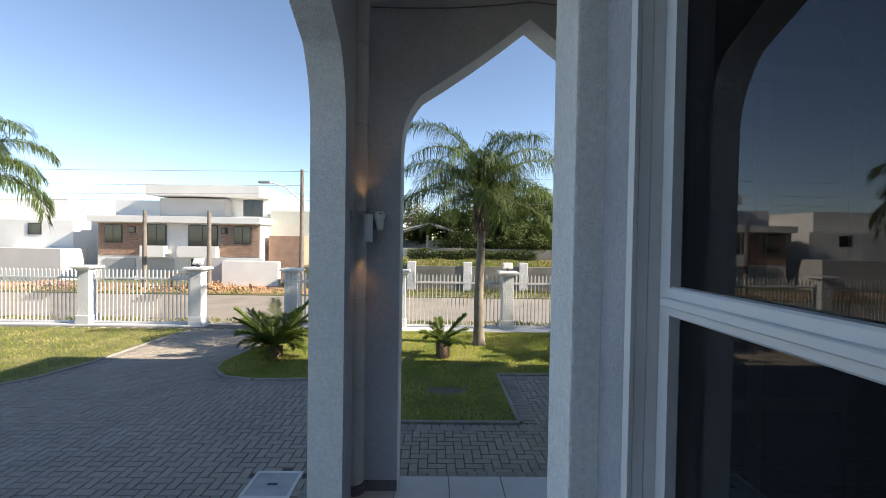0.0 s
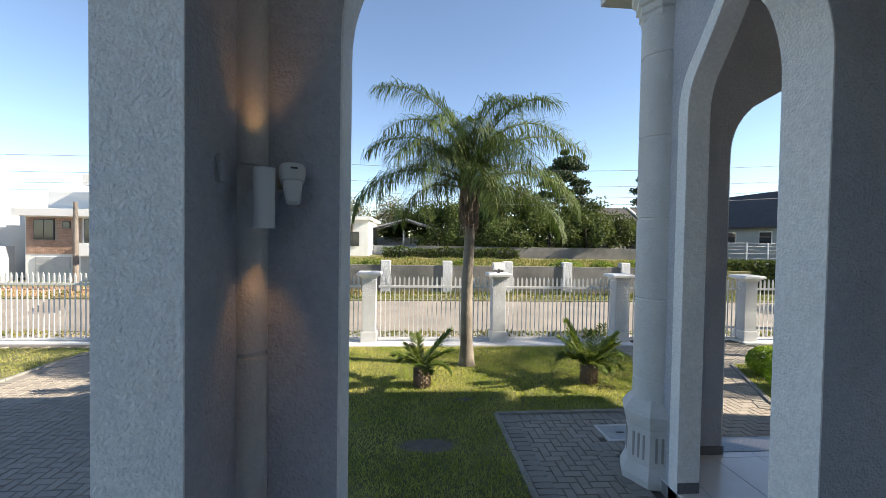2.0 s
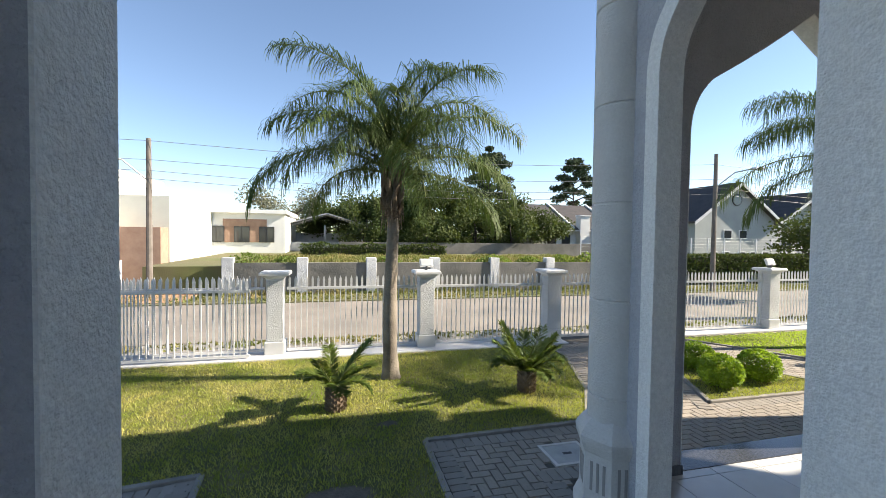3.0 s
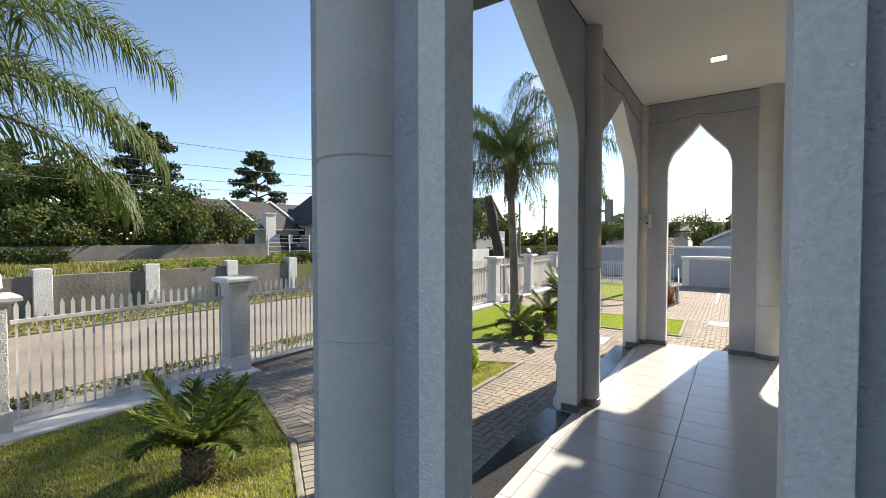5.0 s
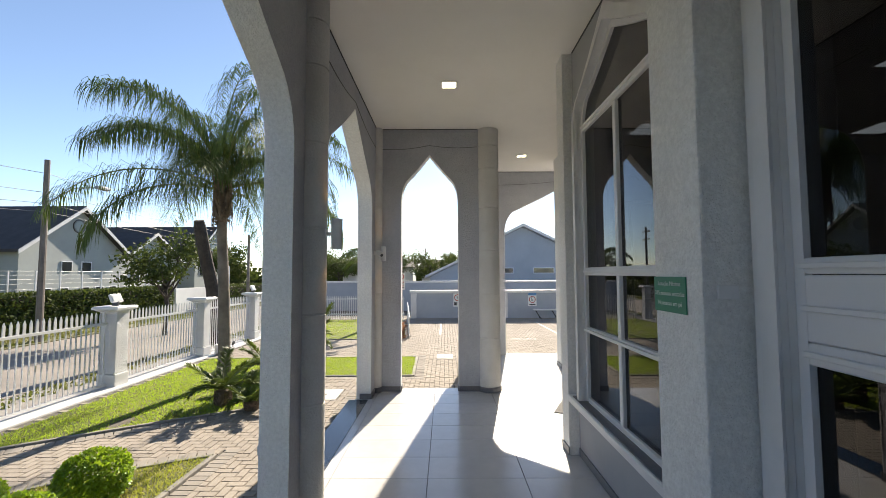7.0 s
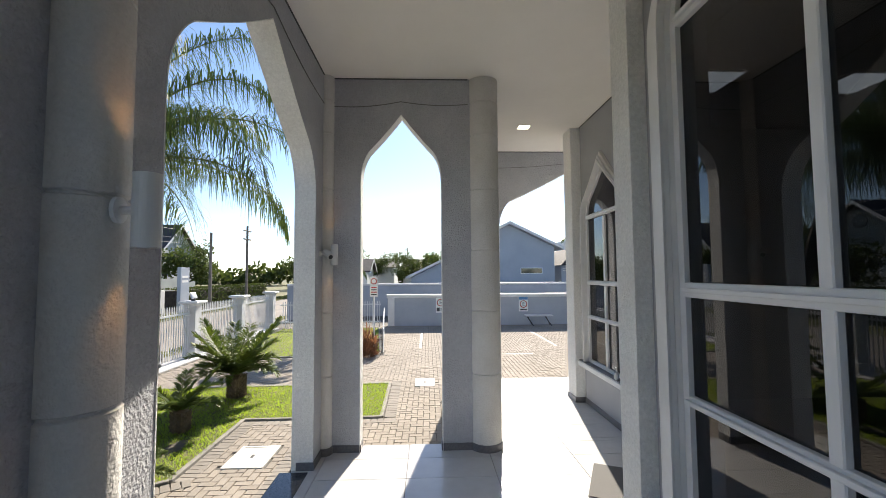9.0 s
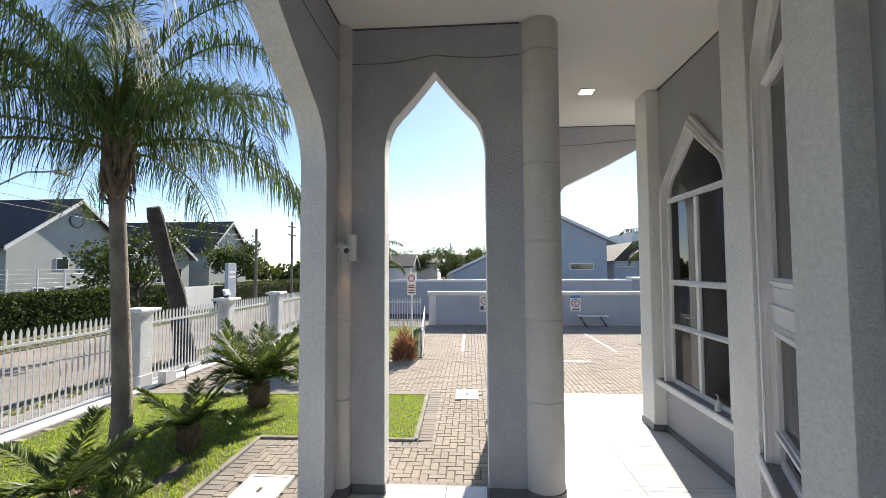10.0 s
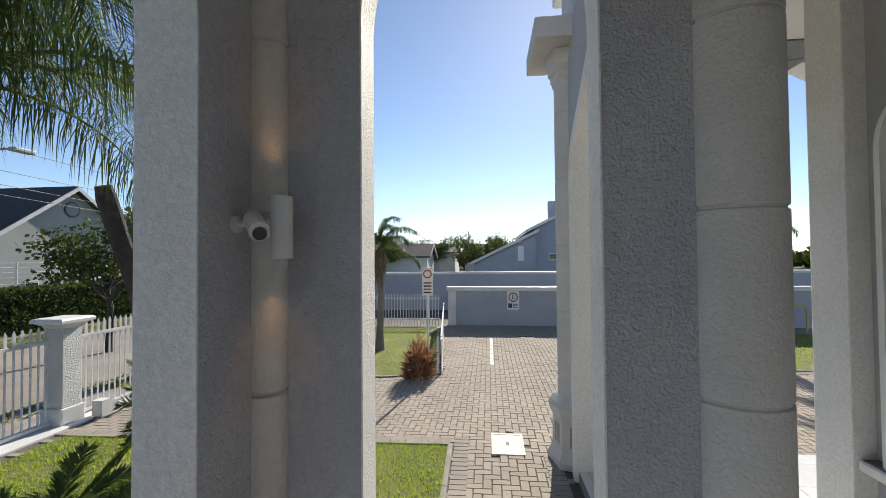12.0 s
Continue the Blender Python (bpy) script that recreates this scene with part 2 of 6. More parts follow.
A_ARCH = (1.97, 1.14, 3.10, 0.17, 0.49, 4.29)
arch_wall("wall_north_west", XA0, XW0 - 0.03, YA0, YA1, ALONG_X, [A_ARCH], 1, "grey plastered wall with a pointed arch")
arch_wall("wall_west", -3.5, YA0 - 0.002, XA0, XA1, ALONG_Y, [(3.04, 1.78, 3.12, 0.22, 0.6, 4.52)], -1, "grey plastered outer wall with wide pointed arches")
arch_wall("wall_portico_west", YA1 - 0.23, YN0 - 0.002, XW0 + 0.045, XW1, ALONG_Y, [(6.48, 0.515, 3.35, 0.11, 0.36, 4.30)], -1, "grey plastered wall with a narrow pointed arch")
arch_wall("wall_portico_north", XW0 + 0.045, XE1 - 0.045, YN0, YN1 - 0.04, ALONG_X, [(5.87, 1.43, 3.15, 0.24, 0.52, 4.42), (9.64, 1.42, 3.15, 0.24, 0.52, 4.42)], 1, "grey plastered wall with two pointed arches")
arch_wall("wall_portico_east", 5.5, YN0 - 0.002, XE0, XE1 - 0.045, ALONG_Y, [(6.655, 0.525, 3.40, 0.10, 0.40, 4.30)], 1, "grey plastered wall with a narrow pointed arch")
arch_wall("wall_north_east", XE1 - 0.042, XB1, YA0 + 0.12, YA1 + 0.12, ALONG_X, [(13.28, 1.14, 3.10, 0.17, 0.49, 4.29)], 1, "grey plastered wall with a pointed arch")
arch_wall("wall_east", -3.5, YA0 + 0.118, XB0, XB1, ALONG_Y, [(3.04, 1.78, 3.12, 0.22, 0.6, 4.52), (-1.2, 1.78, 3.12, 0.22, 0.6, 4.52)], 1, "grey plastered outer wall with wide pointed arches")

# ceilings and roof
for nm, x0, x1, y0, y1 in (("ceiling", XA1 - 0.1, XW1 + 0.1, -3.4, YA0 + 0.1), ("ceiling", XW1 - 0.1, XE0 + 0.1, 3.4, YN0 + 0.1), ("ceiling", XE0 + 0.1, XB0 + 0.1, -3.4, YA0 + 0.2)):
    thing(nm, bx(x0, x1, y0, y1, CEIL, CEIL + 0.1), CEILING, "off-white painted flat porch ceiling", "ceiling", kind="structure")
thing("roof", bx(XA0 - 0.25, XB1 + 0.25, -3.5, YA1 + 0.2, TOP, TOP + 0.2, bev=0.03), TRIM, "white flat roof slab over the porch", "roof", kind="structure")
thing("roof", bx(XW0 - 0.25, XE1 + 0.25, YA1 + 0.25, YN1 + 0.25, TOP, TOP + 0.2, bev=0.03), TRIM, "white flat roof slab over the middle porch", "roof", kind="structure")

# building walls with window openings
YC, YS, XS0, XS1 = 4.82, 3.62, 1.84, 13.5


def window_line(c, half, spring, apex, sill):
    return arch_line(c, half, spring, 0.12, 0.30, apex, foot=sill)


WINDOWS = [
    ("wall_middle", 5.2 - 1.6, 9.0, YC, ALONG_X, [(7.615, 0.92, 3.70, 4.45, 0.70), (4.86, 0.86, 3.70, 4.45, 0.70)], 1),
    ("wall_side_east", 10.98, XS1 + 0.1, YS, ALONG_X, [(12.405, 0.71, 3.12, 3.92, 0.72)], 1),
    ("wall_side_west", XS0, 3.6, YS, ALONG_X, [(2.78, 0.52, 3.12, 3.90, 0.72)], 1),
    ("wall_flank_west", -3.5, YS - 0.25, XS0, ALONG_Y, [(1.87, 0.88, 3.70, 4.45, 0.72), (-1.3, 0.88, 3.70, 4.45, 0.72)], -1),
    ("wall_canted_east", 0.0, 2.10, 0.0, lambda u, v, d: (10.97 - 0.911 * u + 0.412 * d, 3.80 + 0.412 * u + 0.911 * d, v), [(1.03, 0.80, 3.70, 4.45, 0.70)], 1),
    ("wall_flank_east", -3.5, YS - 0.25, XS1, ALONG_Y, [(2.10, 0.80, 3.70, 4.45, 0.72)], 1),
]


def bar(u0, u1, v0, v1, d0, d1, place, bev=0.006):
    bm = bx(0, 1, 0, 1, 0, 1)
    for v in bm.verts:
        v.co = place(u0 + (u1 - u0) * v.co.x, v0 + (v1 - v0) * v.co.z, d0 + (d1 - d0) * v.co.y)
    bmesh.ops.bevel(bm, geom=bm.edges[:], offset=bev, segments=1, affect='EDGES')
    return bm


def window(n, c, half, spring, apex, sill, d, s, place, rails, mullion=True, mw=0.2):
    """An arched window: moulding, frame, rails, mullion, panes and sill; s is the way that it faces."""
    w = holder("window_%d" % n, (0, 0, 0), "tall arched window with white aluminium frame and dark glass", "window", kind="structure")
    gap = [window_line(c, half + k, spring, apex + k * 1.5, sill) for k in (0.0, mw * 0.3, mw * 0.6, mw)]
    def ring(a, b, lo, hi):
        return prism(a + list(reversed(b)), [], d + s * lo, d + s * hi, place)
    part("moulding", ring(gap[0], gap[3], 0.002, 0.05), WHITE, w, "white painted outer moulding")
    part("moulding", ring(gap[0], gap[2], 0.052, 0.085), WHITE, w)
    part("moulding", ring(gap[0], gap[1], 0.087, 0.10), WHITE, w)
    inn = window_line(c, half - 0.055, spring, apex - 0.08, sill + 0.06)
    part("window_frame", ring(inn, window_line(c, half - 0.002, spring, apex - 0.003, sill + 0.002), -0.05, 0.015), FRAME, w)
    part("window_frame", bar(c - half + 0.055, c + half - 0.055, sill + 0.003, sill + 0.062, d - s * 0.05, d + s * 0.015, place), FRAME, w)
    for v, h in rails:
        part("rail", bar(c - half + 0.056, c + half - 0.056, v - h / 2, v + h / 2, d - s * 0.055, d + s * 0.02, place), FRAME, w)
        part("rail", bar(c - half + 0.056, c + half - 0.056, v - 0.012, v + 0.012, d + s * 0.0201, d + s * 0.045, place, 0.003), FRAME, w)
    if mullion:
        part("mullion", bar(c - 0.032, c + 0.032, sill + 0.063, spring - 0.03, d - s * 0.052, d + s * 0.018, place), FRAME, w)
    cuts = sorted([sill + 0.06] + [v for v, h in rails])
    for lo, hi in zip(cuts, cuts[1:]):
        for a, b in (((c - half + 0.03, c), (c, c + half - 0.03)) if mullion else ((c - half + 0.03, c + half - 0.03),)):
            part("pane", bar(a, b, lo, hi, d - s * 0.022, d - s * 0.016, place, 0.001), BLACKGLASS, w, "dark reflective glass")
    top = [p for p in window_line(c, half - 0.03, spring, apex - 0.05, cuts[-1]) if p[1] >= cuts[-1] - 1e-6]
    part("pane", prism(top, [], d - s * 0.022, d - s * 0.016, place), BLACKGLASS, w, "dark reflective glass")
    part("window_sill", bar(c - half - 0.32, c + half + 0.32, sill - 0.085, sill - 0.002, d - s * 0.06, d + s * 0.13, place, 0.012), WHITE, w, "white stone sill")
    part("sill_slab", bar(c - half - 0.2, c + half + 0.2, sill - 0.001, sill + 0.012, d - s * 0.03, d + s * 0.11, place, 0.003), DARKBASE, w, "grey granite sill slab")
    return w


k = 1
for nm, u0, u1, d, place, wins, s in WINDOWS:
    holes = [window_line(c, half, spring, apex, sill) for c, half, spring, apex, sill in wins]
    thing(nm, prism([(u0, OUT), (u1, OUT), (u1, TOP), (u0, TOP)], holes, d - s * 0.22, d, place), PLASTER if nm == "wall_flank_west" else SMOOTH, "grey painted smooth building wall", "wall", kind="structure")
    for i, (c, half, spring, apex, sill) in enumerate(wins):
        rails = [(spring + 0.02, 0.08), (2.12, 0.085), (1.49, 0.06)]
        if nm == "wall_canted_east" or nm == "wall_middle" and i == 1:
            rails = [(spring + 0.02, 0.08), (2.13, 0.07), (1.95, 0.284), (1.758, 0.094), (0.97, 0.05)]
        elif nm.startswith("wall_side"):
            rails = [(spring + 0.02, 0.07), (2.05, 0.07), (1.48, 0.06)]
        window(k, c, half, spring, apex, sill, d, s, place, rails, not (nm == "wall_canted_east" or nm == "wall_middle" and i == 1), 0.11 if nm.startswith("wall_side") else 0.12 if nm == "wall_flank_west" else 0.2)
        k += 1
# the rooms behind the glass are closed and dark
thing("wall_closing", bx(3.55, 3.77, YS + 0.003, YC - 0.003, OUT, TOP), SMOOTH, "grey painted return wall", "wall", kind="structure")
# Unseen end wall, added to keep sky light out of the west porch
thing("wall_porch_end", bx(XA1 + 0.002, XS0 - 0.002, -3.5, -3.3, OUT, CEIL - 0.002), SMOOTH, "unseen grey wall added to keep light out of the porch", "wall", kind="structure")
thing("wall_back", bx(XS0 - 0.2, XS1 + 0.2, -3.7, -3.5, OUT, TOP), SMOOTH, "grey painted rear wall", "wall", kind="structure")

PIL = [(5.95, 6.42, YC - 0.05, 5.10), (10.975, 11.33, YS - 0.1, 3.92), (13.33, 13.72, YS - 0.3, 3.79), (1.72, 2.1, 3.23, 3.56), (3.30, 3.77, YC - 0.05, 5.03)]
for x0, x1, y0, y1 in PIL:
    p = thing("pilaster", bx(x0, x1, y0, y1, OUT, CEIL - 0.002, bev=0.012), TRIM, "white textured square pilaster on the building wall", "pilaster", group="pilasters", kind="structure")
    part("baseboard", bx(x0 - 0.012, x1 + 0.012, y1 - 0.02, y1 + 0.014, 0.001, 0.09, bev=0.003), DARKBASE, p, "grey granite skirting")
    part("baseboard", bx(x0 - 0.014, x0 - 0.001, y0, y1 - 0.021, 0.001, 0.09, bev=0.003), DARKBASE, p)
corner = thing("pilaster", prism([(8.86, 4.66), (9.10, 4.58), (9.20, 4.88), (9.12, 4.94), (8.86, 4.94)], [], OUT, CEIL - 0.002, FLAT), TRIM, "white textured folded pilaster on the corner of the building", "pilaster", group="pilasters", kind="structure")
part("baseboard", bx(8.85, 9.12, 4.941, 4.954, 0.001, 0.09, bev=0.003), DARKBASE, corner, "grey granite skirting")
for x0, x1, y in ((3.78, 5.94, YC), (6.43, 8.84, YC), (11.35, 13.32, YS)):
    thing("baseboard", bx(x0, x1, y + 0.001, y + 0.014, 0.001, 0.09, bev=0.003), DARKBASE, "grey granite skirting along the wall", "baseboard", kind="structure")
# skirting on the arch piers
for x0, x1, y0, y1 in ((7.30, 8.22, YN0 - 0.014, YN0 - 0.001), (11.06, 11.44, YN0 - 0.014, YN0 - 0.001), (3.80, 4.44, YN0 - 0.014, YN0 - 0.001)):
    thing("baseboard", bx(x0, x1, y0, y1, 0.001, 0.09), DARKBASE, "grey granite skirting on the pier", "baseboard", kind="structure")
for y0, y1 in ((7.18, YN0 - 0.016), (5.72, 6.13)):
    thing("baseboard", bx(XE0 - 0.014, XE0 - 0.001, y0, y1, 0.001, 0.09), DARKBASE, "grey granite skirting on the pier", "baseboard", kind="structure")
for x0, x1, y0, y1 in ((XA1 + 0.1, 0.83, YA0 - 0.014, YA0 - 0.001), (3.11, 3.5, YA0 - 0.014, YA0 - 0.001)):
    thing("baseboard", bx(x0, x1, y0, y1, 0.001, 0.09), DARKBASE, "grey granite skirting on the pier", "baseboard", kind="structure")
for x, half0, half1 in ((5.87, 1.43, 0), (9.64, 1.42, 0)):
    for sx in (-1, 1):
        u = x + sx * (half0 - 0.008)
        thing("baseboard", bx(min(u, u - sx * 0.013), max(u, u - sx * 0.013), YN0 - 0.014, YN1 - 0.05, 0.001, 0.09), DARKBASE, "grey granite skirting in the opening", "baseboard", kind="structure")
for y0, y1, xx in ((6.995 - 0.02, 6.995 - 0.007, XW0), (7.18 - 0.02, 7.18 - 0.007, XE0 - 0.01), (6.137, 6.15, XE0 - 0.01)):
    thing("baseboard", bx(xx, xx + 0.2, y0, y1, 0.001, 0.09), DARKBASE, "grey granite skirting in the opening", "baseboard", kind="structure")


def ringed(bm, r, z0, z1, x, y, joints, seg=28, a0=0, a1=360):
    """A round shaft with recessed joints."""
    pr = [(r, z0)]
    for j in joints:
        pr += [(r, j - 0.012), (r - 0.010, j - 0.005), (r - 0.010, j + 0.005), (r, j + 0.012)]
    pr.append((r, z1))
    return lathe(bm, pr, x, y, seg, a0, a1)


JOINTS = (0.89, 1.68, 2.47, 3.26, 4.05)


def outer_column(x, y, a0, a1, s=1.0, r0=0.24):
    c = holder("column", (x, y, 0), "white round portico column on a flared octagonal pedestal", "column", "outer columns", "structure")
    r = r0 * s
    part("shaft", ringed(bmesh.new(), r, 0.62, 4.42, 0, 0, JOINTS, 24, a0, a1), COLUMN, c, smooth=True)
    bm = bmesh.new()
    lathe(bm, [(r + 0.13 * s, OUT), (r + 0.13 * s, -0.05), (r + 0.075 * s, 0.06), (r + 0.07 * s, 0.42), (r + 0.085 * s, 0.44), (r + 0.11 * s, 0.50), (r + 0.12 * s, 0.56), (r + 0.10 * s, 0.60), (r + 0.05 * s, 0.66), (r, 0.70)], 0, 0, 5, a0, a1)
    ped = part("pedestal", bm, COLUMN, c)
    for k in range(5):
        a = radians(a0 + (a1 - a0) * (k + 0.5) / 5)
        # darker strips carry the shade of the pedestal slits in their colour
        for o in (-0.055, 0.0, 0.055):
            b2 = bx(-0.008, 0.004, o - 0.011, o + 0.011, 0.12, 0.36)
            bmesh.ops.transform(b2, matrix=Matrix.Rotation(a, 4, 'Z') @ Matrix.Translation(((r + 0.072 * s) * math.cos(radians((a1 - a0) / 10)) + 0.001, 0, 0)), verts=b2.verts)
            part("groove", b2, GROOVE_SHADE, ped)
    bm = bmesh.new()
    lathe(bm, [(r, 4.40), (r + 0.02, 4.42), (r + 0.02, 4.46), (r + 0.04, 4.48), (r + 0.04, 4.54), (r + 0.07, 4.56), (r + 0.07, 4.62), (r + 0.11, 4.66), (r + 0.12, 4.78)], 0, 0, 5, a0, a1)
    part("capital", bm, COLUMN, c)
    part("abacus", bx(-0.52 * s, 0.52 * s, -0.52 * s, 0.52 * s, 4.785, 5.02, bev=0.02), COLUMN, c)
    return c


for x, y, a0, a1, s in ((3.62, 7.50, 35, 280, 0.9), (11.59, 7.60, -75, 135, 1), (7.76, 7.80, 0, 180, 0.75), (0.33, 5.43, -10, 280, 1), (14.93, 5.55, -100, 190, 1)):
    outer_column(x, y, a0, a1, s)


def inner_column(x, y, r, label):
    c = holder("column", (x, y, 0), label, "column", "inner columns", "structure")
    part("shaft", ringed(bmesh.new(), r, 0.002, CEIL - 0.004, 0, 0, (0.95, 1.74, 2.52, 3.30, 4.02, 4.45)), COLUMN, c, smooth=True)
    part("baseboard", lathe(bmesh.new(), [(r + 0.014, 0.001), (r + 0.014, 0.085), (r + 0.002, 0.09)], 0, 0, 28), DARKBASE, c, "grey granite skirting")
    return c


for x, y, r in ((11.60, 5.575, 0.20), (7.72, 7.62, 0.15), (11.50, 7.62, 0.10), (0.445, 5.30, 0.085), (3.75, 7.62, 0.10), (14.80, 5.42, 0.085)):
    inner_column(x, y, r, "off-white round engaged column with ringed joints")

# ---------- floors ----------
SLABS = ((XA0, XW0 + 0.02, -3.5, YA1), (XW0, XE1, 3.6, YN1), (XE1, XB1, -3.5, YA1 + 0.12))
for x0, x1, y0, y1 in SLABS:
    thing("floor", bx(x0, x1, y0, y1, -0.3, -0.012), GROUT, "porch floor slab under the tiles", "floor", kind="structure")
FLOOR_OB = [o for o in bpy.data.objects if o.name.startswith("floor")]
for nm, x0, x1, y0, y1 in (("step", 4.4, 7.3, YN1 - 0.2, YN1 + 0.12), ("step", 8.22, 11.06, YN1 - 0.2, YN1 + 0.12)):
    thing(nm, bx(x0 + 0.06, x1 - 0.06, y0, y1, -0.115, 0.006, bev=0.006), STEP, "polished dark granite step edge", "step", kind="structure")

# ---------- the room behind the windows ----------
ROOMFLOOR = vary(mat("room_carpet", (0.05, 0.05, 0.055), 0.9), (0.035, 0.035, 0.04), 4)
thing("interior_floor", bx(XS0 + 0.23, XS1 - 0.23, -3.4, YS - 0.25, -0.02, 0.02), ROOMFLOOR, "dark carpeted floor of the room inside", "floor", kind="structure")
thing("interior_floor", bx(3.8, 8.75, YS - 0.245, YC - 0.23, -0.02, 0.02), ROOMFLOOR, "dark carpeted floor of the bay inside", "floor", kind="structure")
thing("interior_floor", prism([(8.76, 3.38), (10.9, 3.38), (10.75, 3.6), (8.76, 4.5)], [], -0.02, 0.02, FLAT), ROOMFLOOR, "dark carpeted floor of the bay inside", "floor", kind="structure")
ROOMCEIL = vary(mat("room_ceiling", (0.30, 0.30, 0.30), 0.9), (0.26, 0.26, 0.26), 1)
thing("interior_ceiling", prism([(8.76, 3.38), (10.9, 3.38), (10.75, 3.6), (8.76, 4.5)], [], 4.75, 4.85, FLAT), ROOMCEIL, "grey ceiling of the bay inside", "ceiling", kind="structure")
thing("interior_ceiling", bx(3.8, 8.75, YS - 0.245, YC - 0.23, 4.75, 4.85), ROOMCEIL, "grey ceiling of the bay inside", "ceiling", kind="structure")
thing("interior_ceiling", bx(XS0 + 0.23, XS1 - 0.23, -3.4, YS - 0.25, 4.75, 4.85), ROOMCEIL, "grey ceiling of the room inside", "ceiling", kind="structure")

# ---------- ground ----------
thing("ground", bx(-400, 500, -300, 600, -1.5, -0.34), GROUND, "dry grass and earth reaching to the horizon", "ground", kind="structure")
thing("road", bx(-200, 300, 15.0, 20.6, -0.5, -0.31), ROAD, "sandy grey asphalt road", "road", kind="structure")
thing("verge", bx(-200, 300, 13.3, 14.9, -0.5, -0.30), KERB, "worn concrete footpath beside the road", "pavement", kind="structure")
thing("pavement", bx(-40, 40, -30, 13.25, -0.5, -0.135), SAND, "sand bed under the pavers", "pavement", kind="structure")

LAWNS = [
    ("front", 2800, [(0.22, 7.0), (2.30, 7.0), (2.30, 9.0), (4.4, 9.05), (5.0, 10.0), (5.65, 11.7), (5.65, 12.5), (-2.6, 12.5), (-2.78, 10.43), (-2.9, 9.6), (-2.8, 9.15), (-2.45, 8.75), (-1.9, 8.62), (-0.9, 8.66), (0.1, 8.78)]),
    ("drive", 900, [(-16, 12.5), (-16, 6.2), (-8, 6.8), (-6.2, 7.6), (-5.5, 8.6), (-5.3, 9.5), (-5.25, 11.6), (-5.1, 12.5)]),
    ("shrub", 2600, [(6.47, 9.23), (9.12, 9.2), (8.6, 10.3), (7.9, 11.2), (7.35, 11.1)]),
    ("side", 2200, [(9.0, 12.5), (9.4, 11.95), (10.1, 10.9), (11.1, 9.25), (13.1, 9.28), (13.12, 7.08), (15.2, 7.13), (15.05, 11.0), (15.0, 12.5)]),
    ("court", 700, [(20.7, 1.15), (19.3, 0.55), (19.3, -3.0), (23.9, -3.0), (23.9, -0.2)]),
    ("yard", 700, [(18.2, 12.4), (18.2, 8.8), (18.5, 7.7), (24.3, 8.4), (24.3, 12.4)]),
]


def inside(poly, x, y):
    x, y = np.asarray(x), np.asarray(y)
    hit = np.zeros(x.shape, bool)
    for (ax, ay), (bx_, by) in zip(poly, poly[1:] + poly[:1]):
        if ay == by:
            continue
        cross = (ay > y) != (by > y)
        hit ^= cross & (x < (bx_ - ax) * (y - ay) / (by - ay) + ax)
    return hit


def edge_distance(poly, x, y):
    best = np.full(x.shape, 1e9)
    for (ax, ay), (bx_, by) in zip(poly, poly[1:] + poly[:1]):
        dx, dy = bx_ - ax, by - ay
        t = np.clip(((x - ax) * dx + (y - ay) * dy) / (dx * dx + dy * dy), 0, 1)
        best = np.minimum(best, np.hypot(x - ax - t * dx, y - ay - t * dy))
    return best


rng = np.random.default_rng(5)
EARTH = bump(vary(mat("bare_lawn_earth", (0.15, 0.125, 0.095), 0.95), (0.09, 0.08, 0.06), 14), 45, 0.8, 0.015)


# bare earth shows where the turf has died
BARE = ((1.35, 8.15, 0.34, 0.16), (0.2, 7.55, 0.16, 0.08), (1.95, 9.5, 0.13, 0.07), (12.0, 9.75, 0.3, 0.12), (10.2, 11.2, 0.25, 0.12))
for px, py, pa, pb in BARE:
    bm = bmesh.new()
    ring = [bm.verts.new((px + pa * k * math.cos(q), py + pb * k * math.sin(q), -0.1045 + 0.002 * k)) for q, k in ((2 * math.pi * i / 22, 1.0 + 0.12 * math.sin(3.3 * i)) for i in range(22))]
    mid = bm.verts.new((px, py, -0.1035))
    for i in range(22):
        bm.faces.new((ring[i], ring[(i + 1) % 22], mid))
    thing("bare_patch", bm, EARTH, "bare grey-brown earth patch in the lawn", "bare earth", "bare lawn patches", "structure")


def lawn(poly, density, blade):
    thing("lawn", prism(poly, [], -0.2, -0.105, FLAT), SOIL, "mown green lawn with pale dry patches", "lawn", kind="structure")
    xs, ys = [p[0] for p in poly], [p[1] for p in poly]
    n = int((max(xs) - min(xs)) * (max(ys) - min(ys)) * density)
    x, y = rng.uniform(min(xs), max(xs), n), rng.uniform(min(ys), max(ys), n)
    keep = inside(poly, x, y)
    for px, py, pa, pb in BARE:
        keep &= np.hypot((x - px) / pa, (y - py) / pb) > rng.uniform(0.75, 1.3, n)
    x, y = x[keep], y[keep]
    n = len(x)
    a, h, w = rng.uniform(0, 6.283, n), rng.uniform(0.018, 0.05, n), rng.uniform(0.003, 0.007, n)
    lean = rng.uniform(0.2, 1.1, n) * h
    b = rng.uniform(0, 6.283, n)
    v = np.empty((n, 3, 3))
    v[:, 0] = np.stack([x - w * np.cos(a), y - w * np.sin(a), np.full(n, -0.106)], 1)
    v[:, 1] = np.stack([x + w * np.cos(a), y + w * np.sin(a), np.full(n, -0.106)], 1)
    v[:, 2] = np.stack([x + lean * np.cos(b), y + lean * np.sin(b), -0.106 + h], 1)
    me = soup("grass", v.reshape(-1, 3).tolist(), np.arange(3 * n).reshape(-1, 3).tolist(), blade)
    tagged(new("grass", me), "short green lawn grass blades", "grass", kind="stuff")


